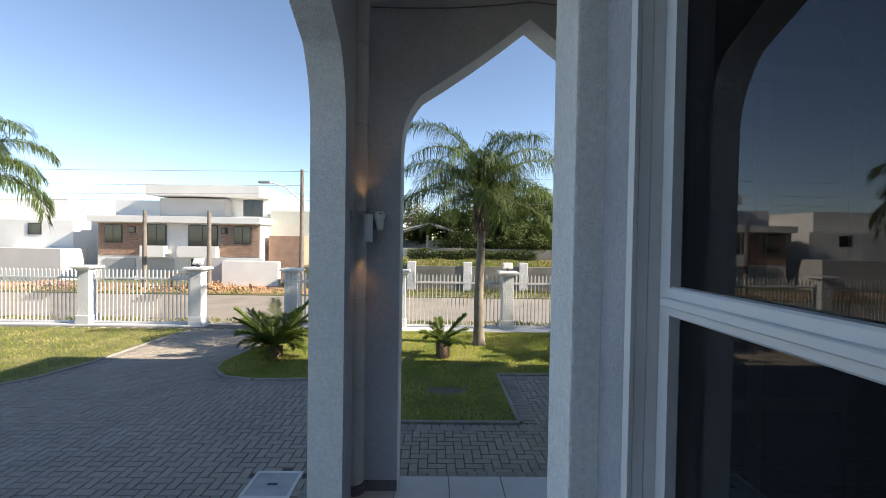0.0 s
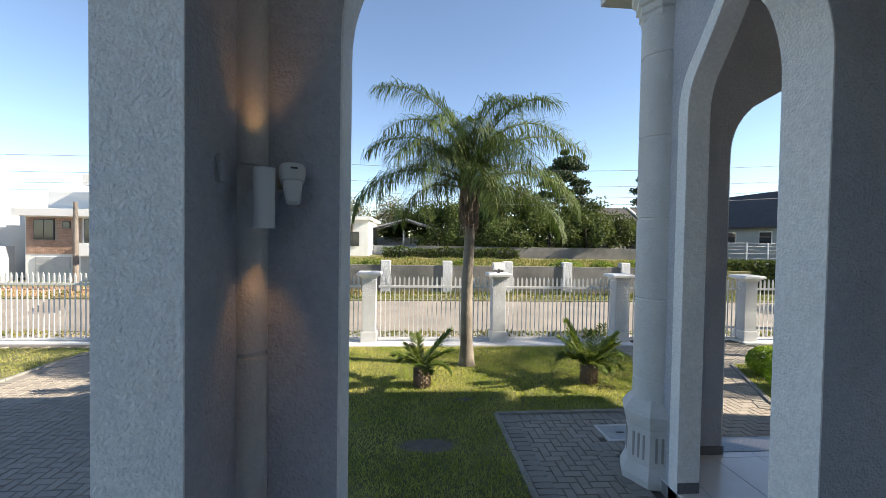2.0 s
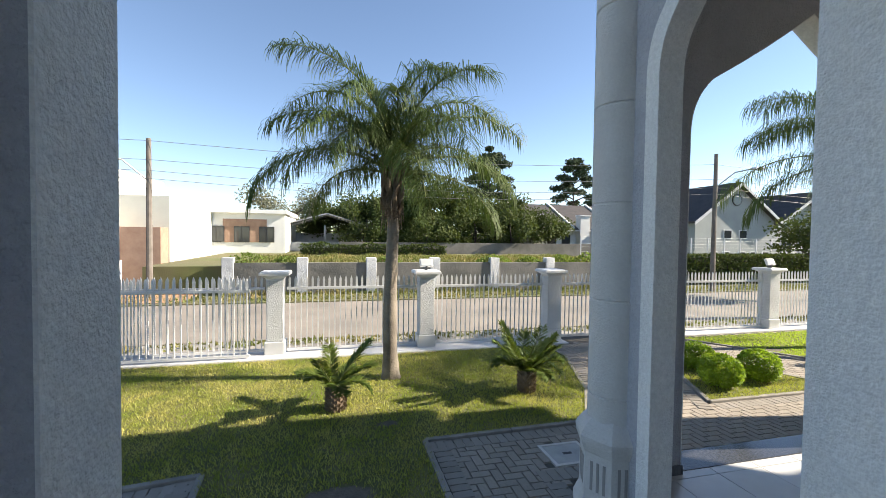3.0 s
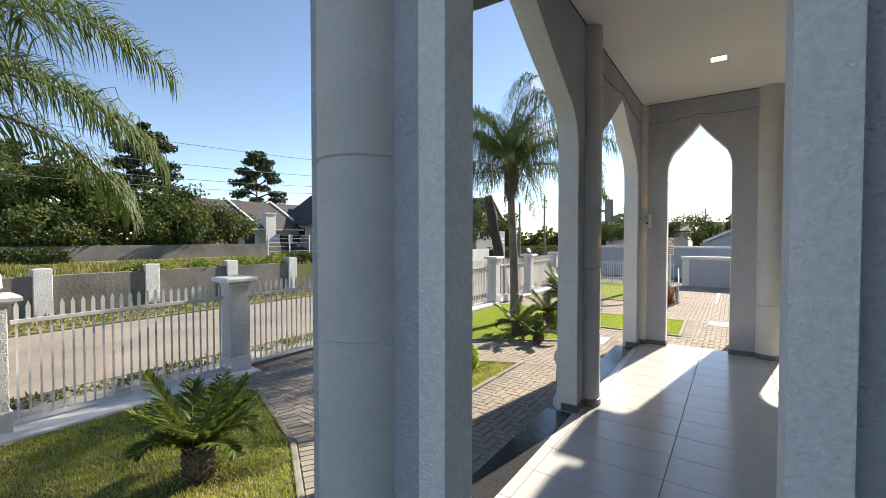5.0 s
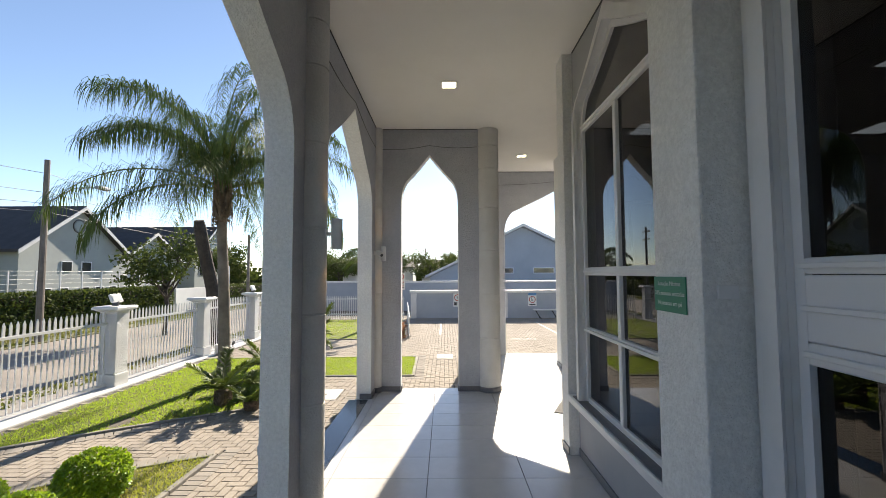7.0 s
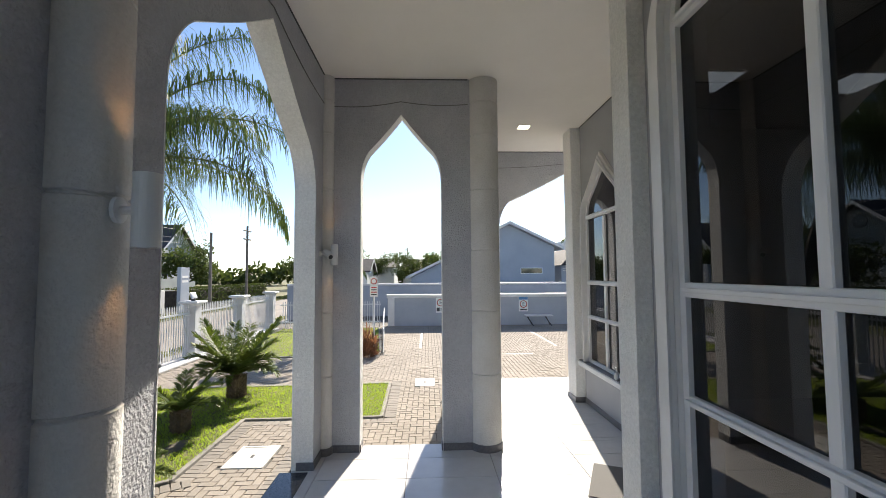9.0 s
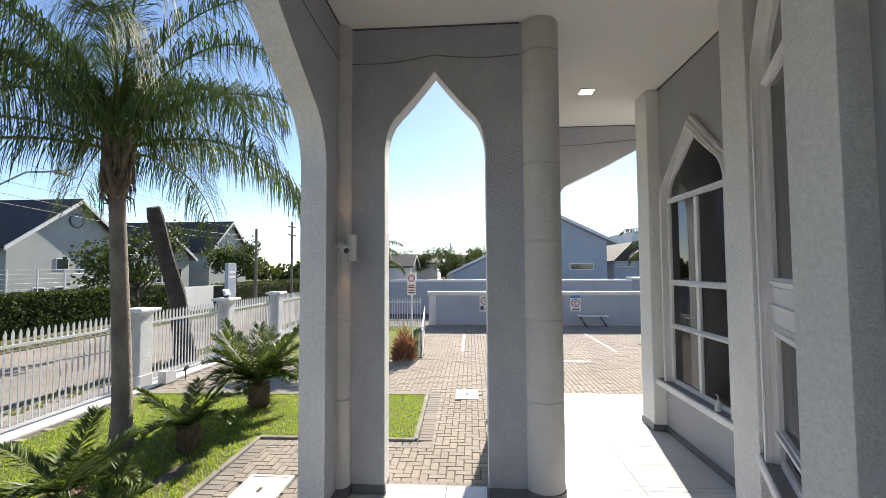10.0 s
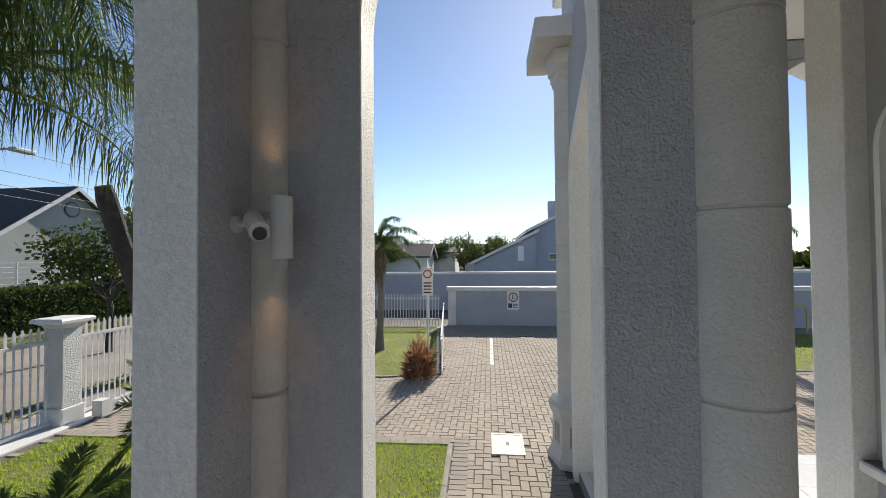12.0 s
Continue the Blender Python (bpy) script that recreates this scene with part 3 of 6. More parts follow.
def kerb(poly, skip=lambda p, q: False):
    bm = bmesh.new()
    for (ax, ay), (bx_, by) in zip(poly, poly[1:] + poly[:1]):
        if skip((ax, ay), (bx_, by)):
            continue
        ln = math.hypot(bx_ - ax, by - ay)
        n = max(1, round(ln / 1.0))
        m = Matrix.Translation((ax, ay, 0)) @ Matrix.Rotation(math.atan2(by - ay, bx_ - ax), 4, 'Z')
        for i in range(n):
            b2 = bx(ln * i / n + 0.004, ln * (i + 1) / n - 0.004, -0.03, 0.035, -0.2, -0.088, bev=0.01)
            bmesh.ops.transform(b2, matrix=m, verts=b2.verts)
            tmp = bpy.data.meshes.new("kerb_piece")
            b2.to_mesh(tmp)
            b2.free()
            bm.from_mesh(tmp)
            bpy.data.meshes.remove(tmp)
    thing("kerb", bm, KERB, "narrow weathered concrete lawn kerb", "kerb", kind="structure")


for nm, density, poly in LAWNS:
    lawn(poly, density, DRYBLADE if nm in ("front", "drive", "shrub") else BLADE)
    kerb(poly, lambda p, q: min(p[1], q[1]) > 12.3 or min(p[0], q[0]) < -15)

PLATES = [(-0.64, -0.17, 5.36, 5.82, "concrete"), (3.49, 3.98, 8.2, 8.63, "grey"), (14.99, 15.62, 6.18, 6.6, "white"), (11.41, 12.07, 8.33, 8.84, "white")]


def in_building(x, y):
    r = np.zeros(np.shape(x), bool)
    for x0, x1, y0, y1 in SLABS:
        r |= (x > x0 - 0.12) & (x < x1 + 0.12) & (y > y0 - 0.1) & (y < y1 + 0.12)
    for x0, x1, y0, y1, c in PLATES:
        r |= (x > x0) & (x < x1) & (y > y0) & (y < y1)
    return r


def paver_cells(x0, x1, y0, y1, s=0.1):
    i, j = np.meshgrid(np.arange(int(x0 / s), int(x1 / s)), np.arange(int(y0 / s), int(y1 / s)), indexing="ij")
    i, j = i.ravel(), j.ravel()
    r = (i - j) % 4
    hz = r == 0
    vt = r == 3
    cx = np.concatenate([(i[hz] + 1) * s, (i[vt] + 0.5) * s])
    cy = np.concatenate([(j[hz] + 0.5) * s, (j[vt] + 1) * s])
    up = np.concatenate([np.zeros(hz.sum(), bool), np.ones(vt.sum(), bool)])
    return cx, cy, up


def paver_block(cx, cy, up, top=-0.12, g=0.003, ch=0.005):
    n = len(cx)
    hx, hy = np.where(up, 0.05, 0.1) - g, np.where(up, 0.1, 0.05) - g
    z = top + rng.uniform(-0.0025, 0.002, n)
    v = np.empty((n, 8, 3))
    for k, (sx, sy) in enumerate(((-1, -1), (1, -1), (1, 1), (-1, 1))):
        v[:, k] = np.stack([cx + sx * hx, cy + sy * hy, np.full(n, top - 0.02)], 1)
        v[:, k + 4] = np.stack([cx + sx * (hx - ch), cy + sy * (hy - ch), z], 1)
    f = np.array([[4, 5, 6, 7], [0, 1, 5, 4], [1, 2, 6, 5], [2, 3, 7, 6], [3, 0, 4, 7]])
    faces = (np.arange(n)[:, None, None] * 8 + f[None]).reshape(-1, 4)
    return v.reshape(-1, 3).tolist(), faces.tolist()


PARTED = (4.1, 7.1, 8.05, 8.95)   # stretch of the path whose pavers are single pieces
all_c, all_edge = [], []
for x0, x1, y0, y1 in ((-9, 18.5, 4.4, 12.7), (-9, 0.2, 0.5, 4.4), (14.9, 18.5, -6, 4.4), (18.5, 25, -6, 12.4)):
    cx, cy, up = paver_cells(x0, x1, y0, y1)
    ok = ~in_building(cx, cy)
    near = np.full(cx.shape, 1e9)
    for nm, density, poly in LAWNS:
        ok &= ~inside(poly, cx, cy)
        near = np.minimum(near, edge_distance(poly, cx, cy))
    ok &= near > 0.10
    all_c.append((cx[ok], cy[ok], up[ok]))
cx, cy, up = (np.concatenate([a[k] for a in all_c]) for k in range(3))
single = (cx > PARTED[0]) & (cx < PARTED[1]) & (cy > PARTED[2]) & (cy < PARTED[3])
tagged(new("pavers", soup("pavers", *paver_block(cx[~single], cy[~single], up[~single]), PAVER)), "beige concrete pavers laid in herringbone", "pavers", kind="stuff")


def soldier_course(path, inner, lift, closed=True):
    """Pavers side by side, square to the line that they follow, on its outer side."""
    area = sum(ax * by - bx_ * ay for (ax, ay), (bx_, by) in zip(path, path[1:] + path[:1]))
    turn = 1.0 if area > 0 or not closed else -1.0
    verts, faces = [], []
    legs = list(zip(path, path[1:] + path[:1])) if closed else list(zip(path, path[1:]))
    for j, ((ax, ay), (bx_, by)) in enumerate(legs):
        if closed and (min(ay, by) > 12.3 or min(ax, bx_) < -15 or max(ax, bx_) > 24):
            continue
        ln = math.hypot(bx_ - ax, by - ay)
        tx, ty = (bx_ - ax) / ln, (by - ay) / ln
        nx, ny = ty * turn, -tx * turn
        n = max(1, round((ln + (inner + 0.2 if ln > 0.9 else 0.03)) / 0.102))
        for i in range(n):
            u = (i + 0.5) * 0.102
            px, py = ax + tx * u + nx * (inner + 0.1), ay + ty * u + ny * (inner + 0.1)
            if in_building(px, py) or any(inside(p, px, py) for _, _, p in LAWNS):
                continue
            z = -0.1155 + lift + 0.0008 * (j % 3) + rng.uniform(-0.0015, 0.0015)
            k = len(verts)
            for zz, hw, hl in ((-0.14, 0.047, 0.097), (z, 0.043, 0.093)):
                verts += [(px + tx * hw * a + nx * hl * b, py + ty * hw * a + ny * hl * b, zz) for a, b in ((-1, -1), (1, -1), (1, 1), (-1, 1))]
            faces += [tuple(k + q for q in f) for f in ((4, 5, 6, 7), (0, 1, 5, 4), (1, 2, 6, 5), (2, 3, 7, 6), (3, 0, 4, 7))]
    if verts:
        tagged(new("pavers", soup("pavers", verts, faces, PAVER_DARK)), "darker soldier course of concrete border pavers", "pavers", kind="stuff")


for nm, density, poly in LAWNS:
    soldier_course(poly, 0.04, 0.0)
# border along the portico's foot
soldier_course([(15.05, 5.75), (11.8, 5.75), (11.8, 7.95), (3.45, 7.95), (3.45, 5.62), (0.12, 5.62), (0.12, 0.5)], 0.02, 0.0, False)
PAVE = thing("paved_path", bx(PARTED[0] - 0.1, PARTED[1] + 0.1, PARTED[2] - 0.1, PARTED[3] + 0.1, -0.2, -0.1345), SAND, "herringbone paver path in front of the portico", "path", kind="structure")
SINGLES = list(zip(cx[single], cy[single], up[single]))[:300]
rest = list(zip(cx[single], cy[single], up[single]))[300:]
if rest:
    a = np.array(rest, float)
    tagged(new("pavers", soup("pavers", *paver_block(a[:, 0], a[:, 1], a[:, 2] > 0.5), PAVER)), "beige concrete pavers laid in herringbone", "pavers", kind="stuff")

LIDGREY = vary(mat("lid_concrete", (0.42, 0.42, 0.41), 0.8), (0.30, 0.30, 0.30), 5)
LIDWHITE = vary(mat("lid_white", (0.66, 0.64, 0.60), 0.8), (0.5, 0.48, 0.44), 6)
INK = mat("dark_ink", (0.05, 0.05, 0.05), 0.7)
for x0, x1, y0, y1, c in PLATES:
    p = holder("inspection_cover", ((x0 + x1) / 2, (y0 + y1) / 2, -0.12), {"concrete": "grey concrete inspection cover with a pale rim", "grey": "blue-grey inspection cover with a white rim", "white": "pale square inspection cover set in pavers"}[c], "manhole cover", "inspection covers")
    hx, hy = (x1 - x0) / 2, (y1 - y0) / 2
    o = [(-hx, -hy), (hx, -hy), (hx, hy), (-hx, hy)]
    i2 = [(a * 0.86, b * 0.84) for a, b in o]
    part("rim", prism(o, [i2], -0.02, 0.008, FLAT), LIDWHITE, p, "pale rim")
    part("lid", bx(-hx * 0.855, hx * 0.855, -hy * 0.835, hy * 0.835, -0.02, 0.004), LIDWHITE if c == "white" else LIDGREY, p)
    part("lifting_slot", bx(-0.05, 0.05, -0.02, 0.02, 0.0042, 0.006), INK, p, "dark lifting slot")
PAINTLINE = vary(mat("worn_road_paint", (0.66, 0.65, 0.62), 0.8), (0.36, 0.32, 0.27), 6, 0.45, 0.62)
for x0, x1, y0, y1 in ((19.4, 22.6, 6.52, 6.6), (18.2, 18.32, 3.3, 4.2), (19.5, 23.0, 2.2, 2.28)):
    thing("parking_line", bx(x0, x1, y0, y1, -0.119, -0.1155), PAINTLINE, "worn white parking bay line on pavers", "road marking", "parking lines", "structure")

# ---------- street fence ----------
FWHITE = vary(mat("fence_white_paint", (0.64, 0.64, 0.645), 0.45), (0.55, 0.55, 0.555), 3)
POSTMAT = bump(bump(vary(mat("fence_post_plaster", (0.62, 0.63, 0.64), 0.8), (0.52, 0.53, 0.55), 2.5), 55, 1.0, 0.022, detail=3), 22, 0.6, 0.012)
FY = 13.06


def fence_post():
    p = holder("fence_post", (0, FY, 0), "white plastered fence post with a moulded square cap", "fence post", "street fence posts")
    part("base", bx(-0.185, 0.185, -0.185, 0.185, -0.3, 0.14, bev=0.02), FWHITE, p)
    part("shaft", bx(-0.155, 0.155, -0.155, 0.155, 0.141, 1.32, bev=0.012), POSTMAT, p)
    bm = bmesh.new()
    lathe(bm, [(0.22, 1.321), (0.24, 1.36), (0.33, 1.40), (0.33, 1.405), (0.38, 1.41), (0.38, 1.45), (0.35, 1.475)], 0, 0, 4, twist=45)
    part("cap", bm, FWHITE, p, "white moulded cap")
    return p


def picket_mesh(h):
    w, t, d = 0.022, 0.042, 0.008
    bm = bmesh.new()
    prof = [(-w / 2, 0), (w / 2, 0), (w / 2, h - 0.24), (t / 2, h - 0.21), (t / 2, h - 0.06), (0, h), (-t / 2, h - 0.06), (-t / 2, h - 0.21), (-w / 2, h - 0.24)]
    a = [bm.verts.new((x, -d, z)) for x, z in prof]
    b = [bm.verts.new((x, d, z)) for x, z in prof]
    bm.faces.new(a)
    bm.faces.new(list(reversed(b)))
    for i in range(len(prof)):
        j = (i + 1) % len(prof)
        bm.faces.new((a[j], a[i], b[i], b[j]))
    return done("picket", bm, FWHITE)


PICKET = picket_mesh(1.46)


def fence_panel(x, length, label, name="picket_fence", gap=0.104):
    p = holder(name, (x, FY, -0.08), label, "fence", "street fence panels")
    for z, h in ((1.22, 0.05), (0.03, 0.05)):
        part("rail", bx(0.0, length, -0.028, -0.011, z - h / 2, z + h / 2, bev=0.004), FWHITE, p)
        part("rail", bx(0.0, length, 0.011, 0.028, z - h / 2, z + h / 2, bev=0.004), FWHITE, p)
    n = int(length / gap)
    for i in range(n):
        k = part("picket", PICKET, None, p)
        k.location = ((i + 0.5) * length / n, 0, 0)
    return p


posts = [-14.2, -11.25, -8.28, -5.3, -2.75, 0.2, 3.15, 6.05, 9.25, 12.40, 15.45, 18.5, 21.5, 24.5]
first = fence_post()
first.location.x = posts[0]
for x in posts[1:]:
    copy_thing(first, Matrix.Translation((x, FY, 0)))
for a, b in zip(posts, posts[1:]):
    if (a, b) == (-5.3, -2.75):
        continue
    gate = a in (6.05, 15.45)
    fence_panel(a + 0.2, b - a - 0.4, "white picket gate panel between posts" if gate else "white picket fence panel of pointed steel bars")
# sliding gate drawn back behind the fence beside the drive
g = fence_panel(-2.9, 2.7, "white picket sliding drive gate standing open", "sliding_gate")
g.location.y = FY - 0.33
thing("fence_plinth", bx(-16, -5.06, 12.86, 13.26, -0.3, -0.09, bev=0.02), FWHITE, "low white concrete plinth under the fence", "plinth", kind="structure")
thing("fence_plinth", bx(-2.99, 6.28, 12.62, 13.26, -0.3, -0.10, bev=0.02), FWHITE, "low white concrete plinth under the fence", "plinth", kind="structure")
thing("fence_plinth", bx(9.0, 24.7, 12.75, 13.26, -0.3, -0.10, bev=0.02), FWHITE, "low white concrete plinth under the fence", "plinth", kind="structure")
gm = holder("gate_motor", (15.82, 12.72, -0.12), "white sloped gate motor housing beside the fence post", "gate motor")
part("housing", prism([(-0.14, 0.02), (0.16, 0.02), (0.16, 0.16), (0.02, 0.26), (-0.14, 0.26)], [], -0.09, 0.09, ALONG_X), FWHITE, gm)
part("base", bx(-0.17, 0.19, -0.11, 0.11, 0.0, 0.019), KERB, gm, "concrete footing")
sl = holder("garden_spotlight", (16.1, 12.5, -0.12), "small black garden spotlight on a ground spike", "garden light")
part("spike", tube(bmesh.new(), [(0, 0, -0.03), (0, 0, 0.2)], 0.01, 6), INK, sl)
part("head", tube(bmesh.new(), [(-0.05, 0.0, 0.20), (0.0, 0, 0.23), (0.06, 0, 0.26)], [0.02, 0.035, 0.038], 10), INK, sl)
LENS = mat("floodlight_glass", (0.55, 0.58, 0.60), 0.15)
DARKMETAL = mat("dark_metal", (0.06, 0.06, 0.065), 0.5, 0.3)


def floodlight(x, y, z, turn=0.0):
    f = holder("floodlight", (x, y, z), "white flat floodlight tilted on a bracket on the fence post", "floodlight", "post floodlights")
    f.rotation_euler = (0, 0, turn)
    part("bracket", bx(-0.02, 0.02, -0.06, 0.06, 0, 0.09, bev=0.004), DARKMETAL, f)
    head = bx(-0.14, 0.14, -0.025, 0.025, -0.09, 0.09, bev=0.012)
    m = Matrix.Translation((0, 0, 0.15)) @ Matrix.Rotation(radians(-25), 4, 'X')
    bmesh.ops.transform(head, matrix=m, verts=head.verts)
    h = part("head", head, FWHITE, f)
    face = bx(-0.115, 0.115, -0.031, -0.0255, -0.068, 0.068)
    bmesh.ops.transform(face, matrix=m, verts=face.verts)
    part("glass", face, LENS, h, "clear lens")
    return f


for x in (3.15, -5.3, 12.40, 18.5):
    floodlight(x, FY, 1.475)

# ---------- far side of the street ----------
CONC = bump(vary(mat("stained_concrete", (0.20, 0.19, 0.175), 0.95), (0.10, 0.10, 0.09), 0.8), 14, 0.5, 0.03)
thing("street_wall", bx(-3.0, 14.3, 22.9, 23.15, -0.4, 1.0, bev=0.01), CONC, "stained grey concrete street wall", "wall", kind="structure")
x = -2.9
while x < 14.5:
    thing("wall_post", bx(x - 0.22, x + 0.22, 22.82, 23.2, -0.4, 1.22, bev=0.02), POSTMAT, "white plastered post of the street wall", "wall post", "street wall posts", "structure")
    x += 2.85
thing("vacant_lot", bx(-6, 18, 23.16, 60, -0.4, 0.85), GROUND, "overgrown raised vacant lot", "ground", kind="structure")
thing("far_footpath", bx(-60, 80, 20.7, 22.6, -0.45, -0.28), GROUND, "grass verge across the road", "verge", kind="structure")

# ---------- plants ----------
FROND = translucent(vary(mat("palm_leaflets", (0.062, 0.10, 0.028), 0.62, spec=0.25), (0.085, 0.115, 0.035), 1.5, 0.4, 0.7, island=0.35), 0.18, (0.13, 0.20, 0.04))
RACHIS = mat("palm_rachis", (0.13, 0.15, 0.05), 0.75, spec=0.2)
TRUNK = bump(vary(mat("palm_trunk", (0.25, 0.215, 0.175), 0.9), (0.13, 0.11, 0.09), 3), 30, 0.7, 0.02)
HUSK = bump(vary(mat("palm_husk", (0.22, 0.16, 0.11), 0.9), (0.10, 0.075, 0.055), 6), 22, 0.8, 0.03)
CYCAD = translucent(vary(mat("cycad_leaf", (0.06, 0.105, 0.02), 0.5, spec=0.3), (0.12, 0.15, 0.03), 2, island=0.25), 0.25, (0.2, 0.28, 0.03))
BOX = translucent(vary(mat("boxwood_leaf", (0.11, 0.21, 0.018), 0.45), (0.20, 0.30, 0.035), 5, island=0.3), 0.4, (0.36, 0.52, 0.03))
RED = translucent(vary(mat("bronze_leaf", (0.22, 0.11, 0.075), 0.5), (0.16, 0.10, 0.06), 5, island=0.35), 0.3, (0.4, 0.18, 0.08))
LEAF = translucent(vary(mat("tree_leaf", (0.04, 0.065, 0.02), 0.7, spec=0.15), (0.075, 0.09, 0.03), 0.8, island=0.35), 0.2, (0.12, 0.16, 0.03))
PINE = vary(mat("pine_needles", (0.05, 0.075, 0.04), 0.8, spec=0.15), (0.06, 0.075, 0.035), 0.9, island=0.3)
PALELEAF = translucent(vary(mat("pale_twigs", (0.15, 0.14, 0.09), 0.7), (0.11, 0.12, 0.06), 0.8, island=0.3), 0.2, (0.2, 0.2, 0.1))
BARK = bump(vary(mat("dark_bark", (0.035, 0.03, 0.026), 0.95), (0.07, 0.06, 0.05), 4), 14, 0.9, 0.05)
R = random.Random(11)


def frond(verts, faces, stem, base, az, length, rise, droop, n, leaf, hang, width=0.011, v_angle=0.6):
    """One arching feather leaf: points of its rib, and a leaflet pair at each."""
    d = Vector((math.cos(az), math.sin(az), 0))
    side = Vector((-d.y, d.x, 0))
    pts = []
    for i in range(n + 1):
        t = i / n
        out = length * (t * (1 - 0.18 * t * t))
        up = length * (rise * t - droop * t ** 2.3)
        pts.append(base + d * out + Vector((0, 0, up)) + side * (0.05 * length * math.sin(t * 3 + az)))
    stem.append(pts)
    for i in range(2, n + 1):
        t = i / n
        ll = leaf * (0.35 + 1.1 * math.sin(math.pi * min(1, 0.12 + 0.8 * t)) ** 0.8) * R.uniform(0.8, 1.15)
        tang = (pts[i] - pts[i - 1]).normalized()
        for s in (-1, 1):
            for rep in range(3):
                w = (side * s * R.uniform(0.5, 0.95) + tang * R.uniform(0.35, 0.75) + Vector((0, 0, R.uniform(-0.1, v_angle)))).normalized()
                p0 = pts[i] - (pts[i] - pts[i - 1]) * R.random()
                p1 = p0 + w * ll * 0.5
                p2 = p1 + (w * (1 - hang) + Vector((0, 0, -1)) * hang * 1.3).normalized() * ll * 0.55
                nrm = w.cross(Vector((0, 0, 1)))
                nrm = (nrm.normalized() if nrm.length > 1e-3 else side) * width
                tw = Vector((0, 0, width * R.uniform(-0.6, 0.6)))
                k = len(verts)
                verts += [p0 - nrm * 0.5, p0 + nrm * 0.5, p1 + nrm + tw, p1 - nrm - tw, p2]
                faces += [(k, k + 1, k + 2, k + 3), (k + 3, k + 2, k + 4)]


def stems_mesh(stems, r0):
    bm = bmesh.new()
    for pts in stems:
        tube(bm, pts, [r0 * (1 - 0.85 * i / (len(pts) - 1)) for i in range(len(pts))], 5)
    return bm


def palm_frond(verts, faces, stem, base, az, length, up0, up1, n, leaf, hang=(0.8, 1.2), width=0.0065):
    """An arching rib whose slope falls from up0 to up1, with long hanging leaflets on both sides."""
    d = Vector((math.cos(az), math.sin(az), 0))
    side = Vector((-d.y, d.x, 0))
    p = base.copy()
    pts = [p.copy()]
    sway = R.uniform(-0.35, 0.35)
    for i in range(n):
        t = (i + 0.5) / n
        e = up0 + (up1 - up0) * t ** 1.35
        p = p + (d * math.cos(e) + side * math.cos(e) * sway * t + Vector((0, 0, math.sin(e)))) * (length / n)
        pts.append(p.copy())
    stem.append(pts)
    for i in range(5, n + 1):
        t = i / n
        ll = leaf * (0.55 + 0.6 * math.sin(math.pi * min(1, 0.1 + 0.85 * t)))
        tang = (pts[i] - pts[i - 1]).normalized()
        for s in (-1, 1):
            for rep in range(3):
                le = ll * R.uniform(0.75, 1.15)
                w = (side * s * R.uniform(0.45, 1.0) + tang * R.uniform(0.3, 0.8) + Vector((0, 0, R.uniform(-0.3, 0.6)))).normalized()
                sag = R.uniform(*hang)
                p0 = pts[i] - (pts[i] - pts[i - 1]) * R.random()
                p1 = p0 + w * le * 0.34
                w2 = (w * (1 - sag * 0.6) + Vector((0, 0, -sag * 0.7))).normalized()
                p2 = p1 + w2 * le * 0.36
                p3 = p2 + (w2 * 0.5 + Vector((0, 0, -0.8))).normalized() * le * 0.36
                nrm = w.cross(Vector((0, 0, 1)))
                nrm = (nrm.normalized() if nrm.length > 1e-3 else side) * width
                k = len(verts)
                verts += [p0 - nrm * 0.5, p0 + nrm * 0.5, p1 + nrm, p1 - nrm, p2 + nrm * 0.8, p2 - nrm * 0.8, p3]
                faces += [(k, k + 1, k + 2, k + 3), (k + 3, k + 2, k + 4, k + 5), (k + 5, k + 4, k + 6)]


